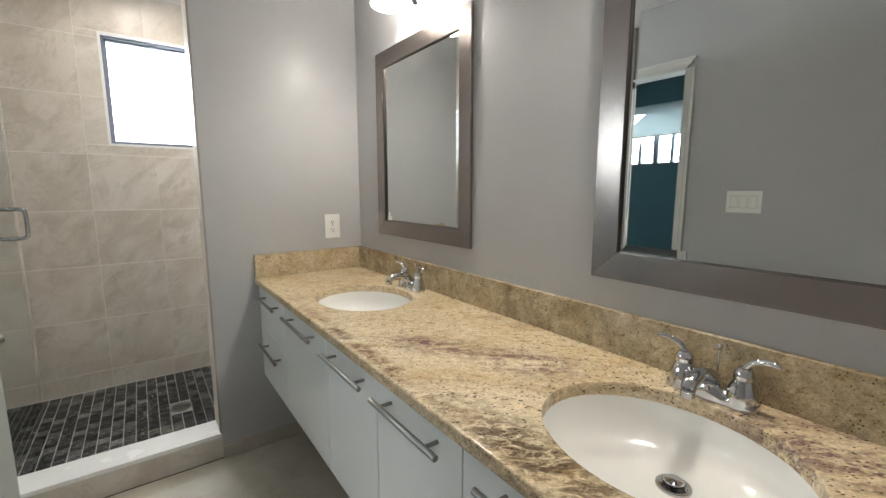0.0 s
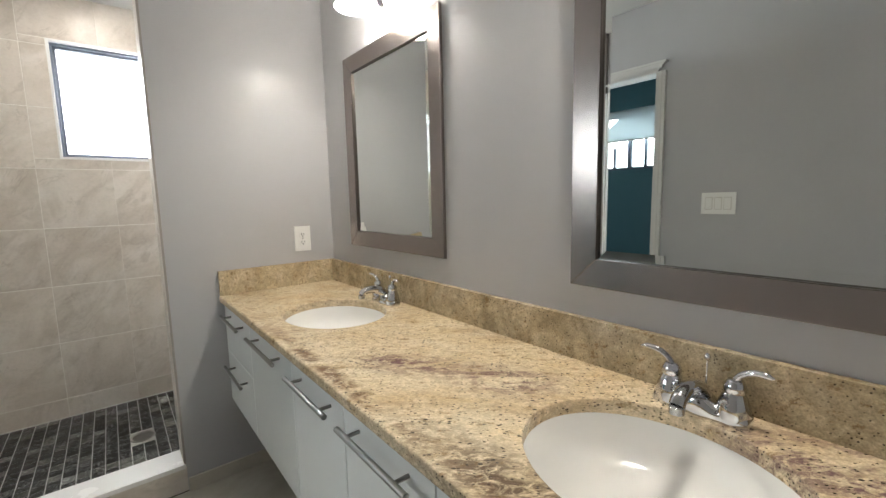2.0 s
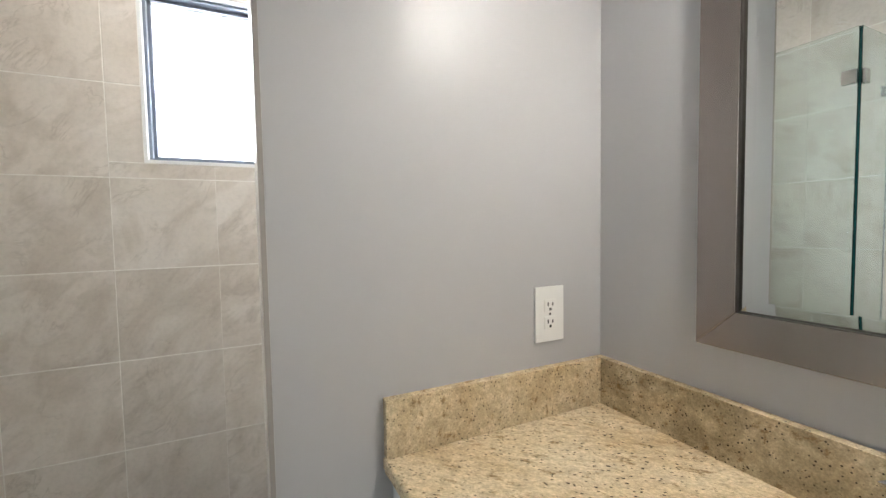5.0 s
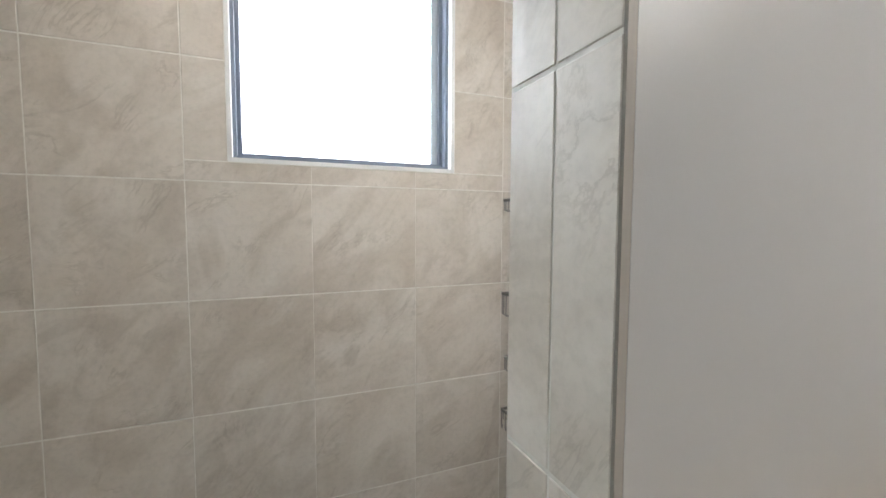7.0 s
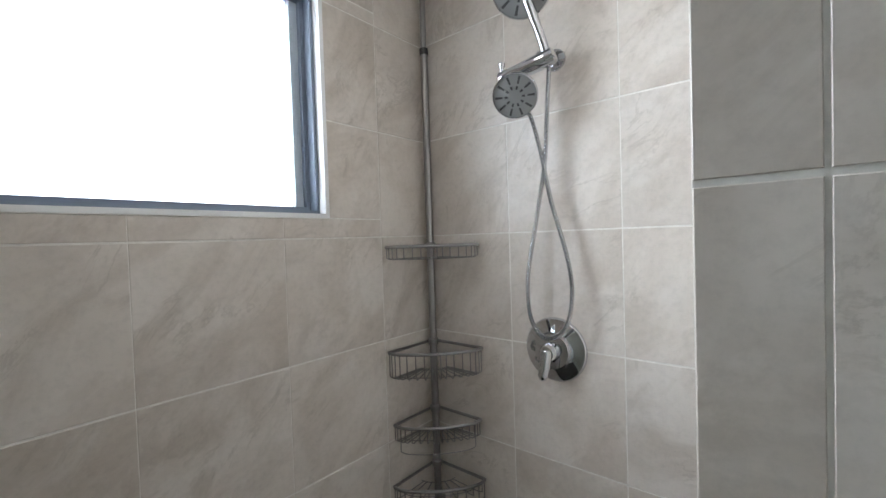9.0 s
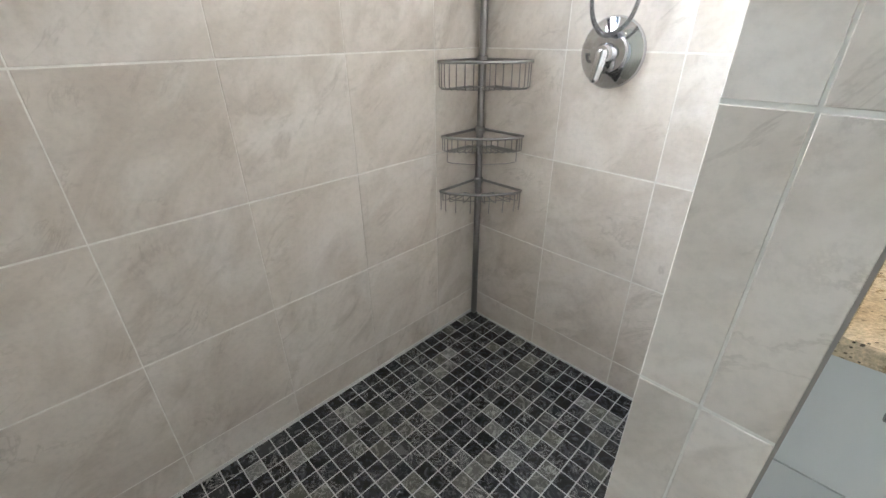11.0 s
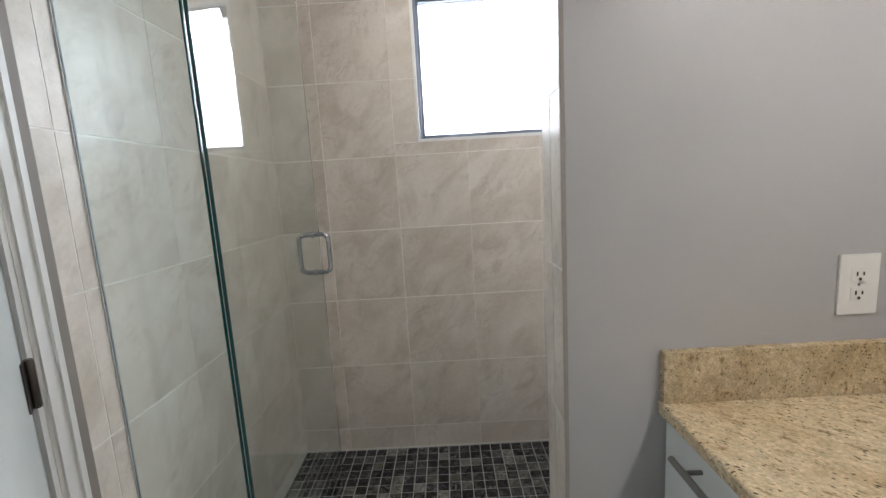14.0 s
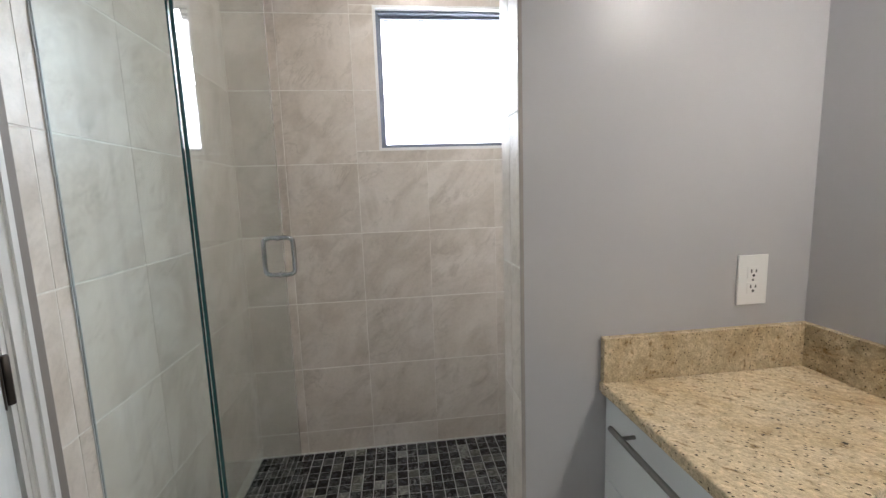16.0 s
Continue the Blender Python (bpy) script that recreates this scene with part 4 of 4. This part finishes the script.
heads = thing("shower_head_set", "chrome dual shower head with handheld sprayer and hose", "shower head", (0, AY, AZ))
part("wall_flange", moved(lathe([(0.030, 0.0), (0.029, 0.006), (0.014, 0.012)], 26), pose(-0.0105, 0, 0.02, 0, -90, 0)), CHROME, heads, smooth=True)
part("shower_arm", tube(smooth_path([(-0.012, 0, 0.02), (-0.06, 0, 0.022), (-0.105, 0.0, 0.006)], 6), 0.0095, 14), CHROME, heads, smooth=True)
part("diverter", tube([(-0.085, -0.030, 0.003), (-0.085, -0.026, 0.002), (-0.125, 0.104, -0.038), (-0.126, 0.108, -0.039)], [0.018, 0.022, 0.021, 0.017], 20), CHROME, heads, smooth=True)
part("diverter_knob", moved(lathe([(0.006, 0.0), (0.006, 0.018), (0.009, 0.022), (0.009, 0.030), (0.0, 0.032)], 16, (True, False)), pose(-0.125, 0.100, -0.024)), CHROME, heads, smooth=True)


def spray_head(name, centre, axis, radius, label):
    """A round head whose face points along axis."""
    m = Matrix.Translation(centre) @ Vector(axis).to_track_quat("Z", "Y").to_matrix().to_4x4()
    shell = part(name, moved(lathe([(0.0, -0.045), (0.016, -0.044), (0.022, -0.036), (radius * 0.75, -0.020), (radius, -0.008), (radius, 0.0), (radius * 0.95, 0.004), (radius * 0.93, 0.001)], 36, (False, False)), m), CHROME, heads, label, True)
    part("spray_face", moved(lathe([(0.0, 0.004), (radius * 0.5, 0.003), (radius * 0.945, 0.0)], 36, (False, False)), m), SPRAY, shell, "grey nozzle face", True)
    noz = bmesh.new()
    for k in range(10):
        a = 2 * math.pi * k / 10
        c, s = math.cos(a), math.sin(a)
        for r0, r1, w in ((0.30, 0.44, 0.045), (0.54, 0.86, 0.050)):
            v = [(radius * (r * c - u * s), radius * (r * s + u * c)) for r, u in ((r0, -w * 0.7), (r1, -w), (r1, w), (r0, w * 0.7))]
            lo = ring(noz, [(x, y, 0.002) for x, y in v])
            hi = ring(noz, [(x, y, 0.0062 - 0.0025 * (r1 > 0.5)) for x, y in v])
            bridge(noz, lo, hi)
            noz.faces.new(hi)
    part("nozzles", moved(noz, m), RUBBER, shell, "dark spray nozzles")
    return shell


low_c = Vector((-0.155, 0.046, -0.100))
spray_head("fixed_head", low_c, (-0.80, -0.35, -0.55), 0.058, "round chrome fixed head")
part("swivel", tube([(-0.116, 0.076, -0.030), (-0.134, 0.062, -0.078)], 0.012, 14), CHROME, heads, smooth=True)
up_c = Vector((-0.168, 0.012, 0.155))
hand = spray_head("handheld_head", up_c, (-0.72, -0.30, -0.68), 0.075, "chrome handheld sprayer")
part("handheld_grip", tube(smooth_path([(-0.090, -0.014, -0.004), (-0.102, -0.006, 0.042), (-0.122, 0.004, 0.092), (-0.150, 0.014, 0.150)], 5), [0.012] * 10 + [0.0135] * 6, 14), CHROME, heads, smooth=True)
hose = smooth_path([(-0.088, -0.018, -0.012), (-0.070, 0.002, -0.150), (-0.056, 0.018, -0.265), (-0.052, 0.050, -0.420), (-0.055, 0.077, -0.570), (-0.062, 0.070, -0.675), (-0.072, 0.036, -0.724),
                    (-0.074, 0.002, -0.730), (-0.068, -0.038, -0.695), (-0.058, -0.051, -0.610), (-0.052, -0.036, -0.510), (-0.052, 0.004, -0.364), (-0.062, 0.026, -0.230), (-0.085, 0.044, -0.130), (-0.128, 0.064, -0.076)], 60)
n = len(hose)
part("hose", tube(hose, [0.0067 if i % 2 else 0.0053 for i in range(n)], 10), STEEL, heads, "ribbed steel hose")

DX, DY = -0.880, 0.530
drain = thing("shower_drain", "round brushed steel shower drain grate in the mosaic", "drain", (DX, DY, 0.0705))
part("drain_ring", lathe([(0.056, 0.0), (0.055, 0.0035), (0.046, 0.0035), (0.045, 0.001)], 32, (False, False)), NICKEL, drain, smooth=True)
g = bmesh.new()
for i in range(-4, 5):
    w = math.sqrt(max(0, 0.045 ** 2 - (i * 0.0095) ** 2))
    box(g, -w, w, i * 0.0095 - 0.0026, i * 0.0095 + 0.0026, 0.0, 0.0026)
part("grate", g, NICKEL, drain)

# ---- tiles ----
MESHES = {}


def tile_mesh(w, h, d, mat, key):
    """A flat piece in local xy, face towards +z, with chamfered edges."""
    k = (round(w, 3), round(h, 3), key)
    if k not in MESHES:
        c = 0.0008 if key == "wall" else 0.0010
        bm = bmesh.new()
        rows = []
        for inset, z in ((0, 0), (0, d - c), (c, d)):
            a, b = w / 2 - inset, h / 2 - inset
            rows.append(ring(bm, [(-a, -b, z), (a, -b, z), (a, b, z), (-a, b, z)]))
        bridge(bm, rows[0], rows[1])
        bridge(bm, rows[1], rows[2])
        bm.faces.new(rows[2])
        MESHES[k] = mesh_of("tile_" + key, bm, mat)
    return MESHES[k]


def cut(rect, hole):
    """What is left of a rectangle (u0, u1, v0, v1) beside a hole."""
    u0, u1, v0, v1 = rect
    a0, a1, b0, b1 = hole
    if a0 >= u1 or a1 <= u0 or b0 >= v1 or b1 <= v0:
        return [rect]
    out = []
    if b0 > v0:
        out.append((u0, u1, v0, b0))
    if b1 < v1:
        out.append((u0, u1, b1, v1))
    m0, m1 = max(v0, b0), min(v1, b1)
    if a0 > u0:
        out.append((u0, a0, m0, m1))
    if a1 < u1:
        out.append((a1, u1, m0, m1))
    return out


def tile_field(parent, place, us, vs, depth=0.0055, hole=None, joint=0.0042, tight=()):
    """Tiles between joint lines us, vs; place(u, v) gives a piece's pose."""
    for u0, u1 in zip(us, us[1:]):
        for v0, v1 in zip(vs, vs[1:]):
            for r in (cut((u0, u1, v0, v1), hole) if hole else [(u0, u1, v0, v1)]):
                a, b = (0.0007 if any(abs(e - k) < 1e-6 for k in tight) else joint * 0.32 for e in r[:2])
                r = (r[0] + a, r[1] - b, r[2] + joint / 2, r[3] - joint / 2)
                w, h = r[1] - r[0], r[3] - r[2]
                if w < 0.012 or h < 0.012:
                    continue
                ob = new("tile", tile_mesh(w, h, depth, TILE, "wall"))
                ob.parent = parent
                ob.matrix_world = place((r[0] + r[1]) / 2, (r[2] + r[3]) / 2)


ROWS = [0.071, 0.182, 0.509, 0.836, 1.163, 1.490, 1.817, 2.144, CEILING]
tile_field(back_wall, lambda u, v: pose(u, BACK + 0.0085 - 0.0075, v, 90, 0, 0), [LEFT + 0.010, -1.520, -1.196, -0.871, -0.547, -0.222, -0.010], ROWS,
           0.0010, (WX0 - E_, WX1 + E_, WZ0 - E_, WZ1 + E_), tight=(-0.871, -0.547))
tile_field(right_wall, lambda u, v: pose(-0.0090, u, v, 90, 0, -90), [NIB_T, 0.415, 0.741, BACK], ROWS, 0.0010)
tile_field(left_wall, lambda u, v: pose(LEFT + 0.0090, u, v, 90, 0, 90), [-0.040, 0.014, 0.340, 0.666, 0.992, BACK], [0.13] + ROWS[1:], 0.0010, tight=(0.340, 0.666, 0.992))
NROWS = [0.131, 0.492, 0.822, 1.156, 1.510, 1.840, 2.170, CEILING]
tile_field(nib_face, lambda u, v: pose(NIB + 0.0010, u, v, 90, 0, -90), [0.002, 0.076, NIB_T], NROWS, 0.0010, joint=0.0050)
tile_field(nib_inner, lambda u, v: pose(u, NIB_T - 0.0010, v, 90, 0, 180), [NIB + 0.010, -0.547, -0.222, -0.012], ROWS, 0.0010)

# mosaic: 300 pieces of the stretch beside the opening stand alone, the rest is joined
PITCH = 0.0508
cells = []
x = LEFT + 0.012
while x < -0.012 - 0.02:
    y = NIB_T + 0.002
    while y < BACK - 0.02:
        x1, y1 = min(x + PITCH, -0.012), min(y + PITCH, BACK - 0.002)
        if math.hypot((x + x1) / 2 - DX, (y + y1) / 2 - DY) > 0.062:
            cells.append((x, x1, y, y1))
        y += PITCH
    x += PITCH
cells.sort(key=lambda c: abs((c[0] + c[1]) / 2 + 0.80) * 0.8 + abs((c[2] + c[3]) / 2 - 0.75))
JOINT = 0.0038
rng = random.Random(5)
for c in cells[:300]:
    ob = new("mosaic_tile", tile_mesh(c[1] - c[0] - JOINT, c[3] - c[2] - JOINT, 0.0018, MOSAIC, "mosaic"))
    ob.parent = shower_floor
    ob.matrix_world = pose((c[0] + c[1]) / 2, (c[2] + c[3]) / 2, 0.0684 + rng.uniform(0, 0.0005), rng.uniform(-0.4, 0.4), rng.uniform(-0.4, 0.4), 90 * rng.randrange(4) if abs(c[1] - c[0] - c[3] + c[2]) < 1e-4 else 0)


def mosaic_rest():
    m = MOSAIC.copy()
    m.name = "dark_marble_mosaic_joined"
    nt = m.node_tree
    geo = nt.nodes.new("ShaderNodeNewGeometry")
    for n_ in list(nt.nodes):
        if n_.bl_idname == "ShaderNodeObjectInfo":
            for l in list(n_.outputs["Random"].links):
                nt.links.new(geo.outputs["Random Per Island"], l.to_socket)
    return m


bm = bmesh.new()
for c in cells[300:]:
    z0, z1, k, j = 0.0680, 0.0702 + rng.uniform(0, 0.0006), 0.0012, JOINT / 2
    rows = [ring(bm, [(c[0] + j + i, c[2] + j + i, z), (c[1] - j - i, c[2] + j + i, z), (c[1] - j - i, c[3] - j - i, z), (c[0] + j + i, c[3] - j - i, z)]) for i, z in ((0, z0), (0, z1 - k), (k, z1))]
    bridge(bm, rows[0], rows[1])
    bridge(bm, rows[1], rows[2])
    bm.faces.new(rows[2])
rest = part("mosaic_tiles", bm, mosaic_rest(), shower_floor, "rest of the dark marble mosaic")
rest["kind"] = "stuff"
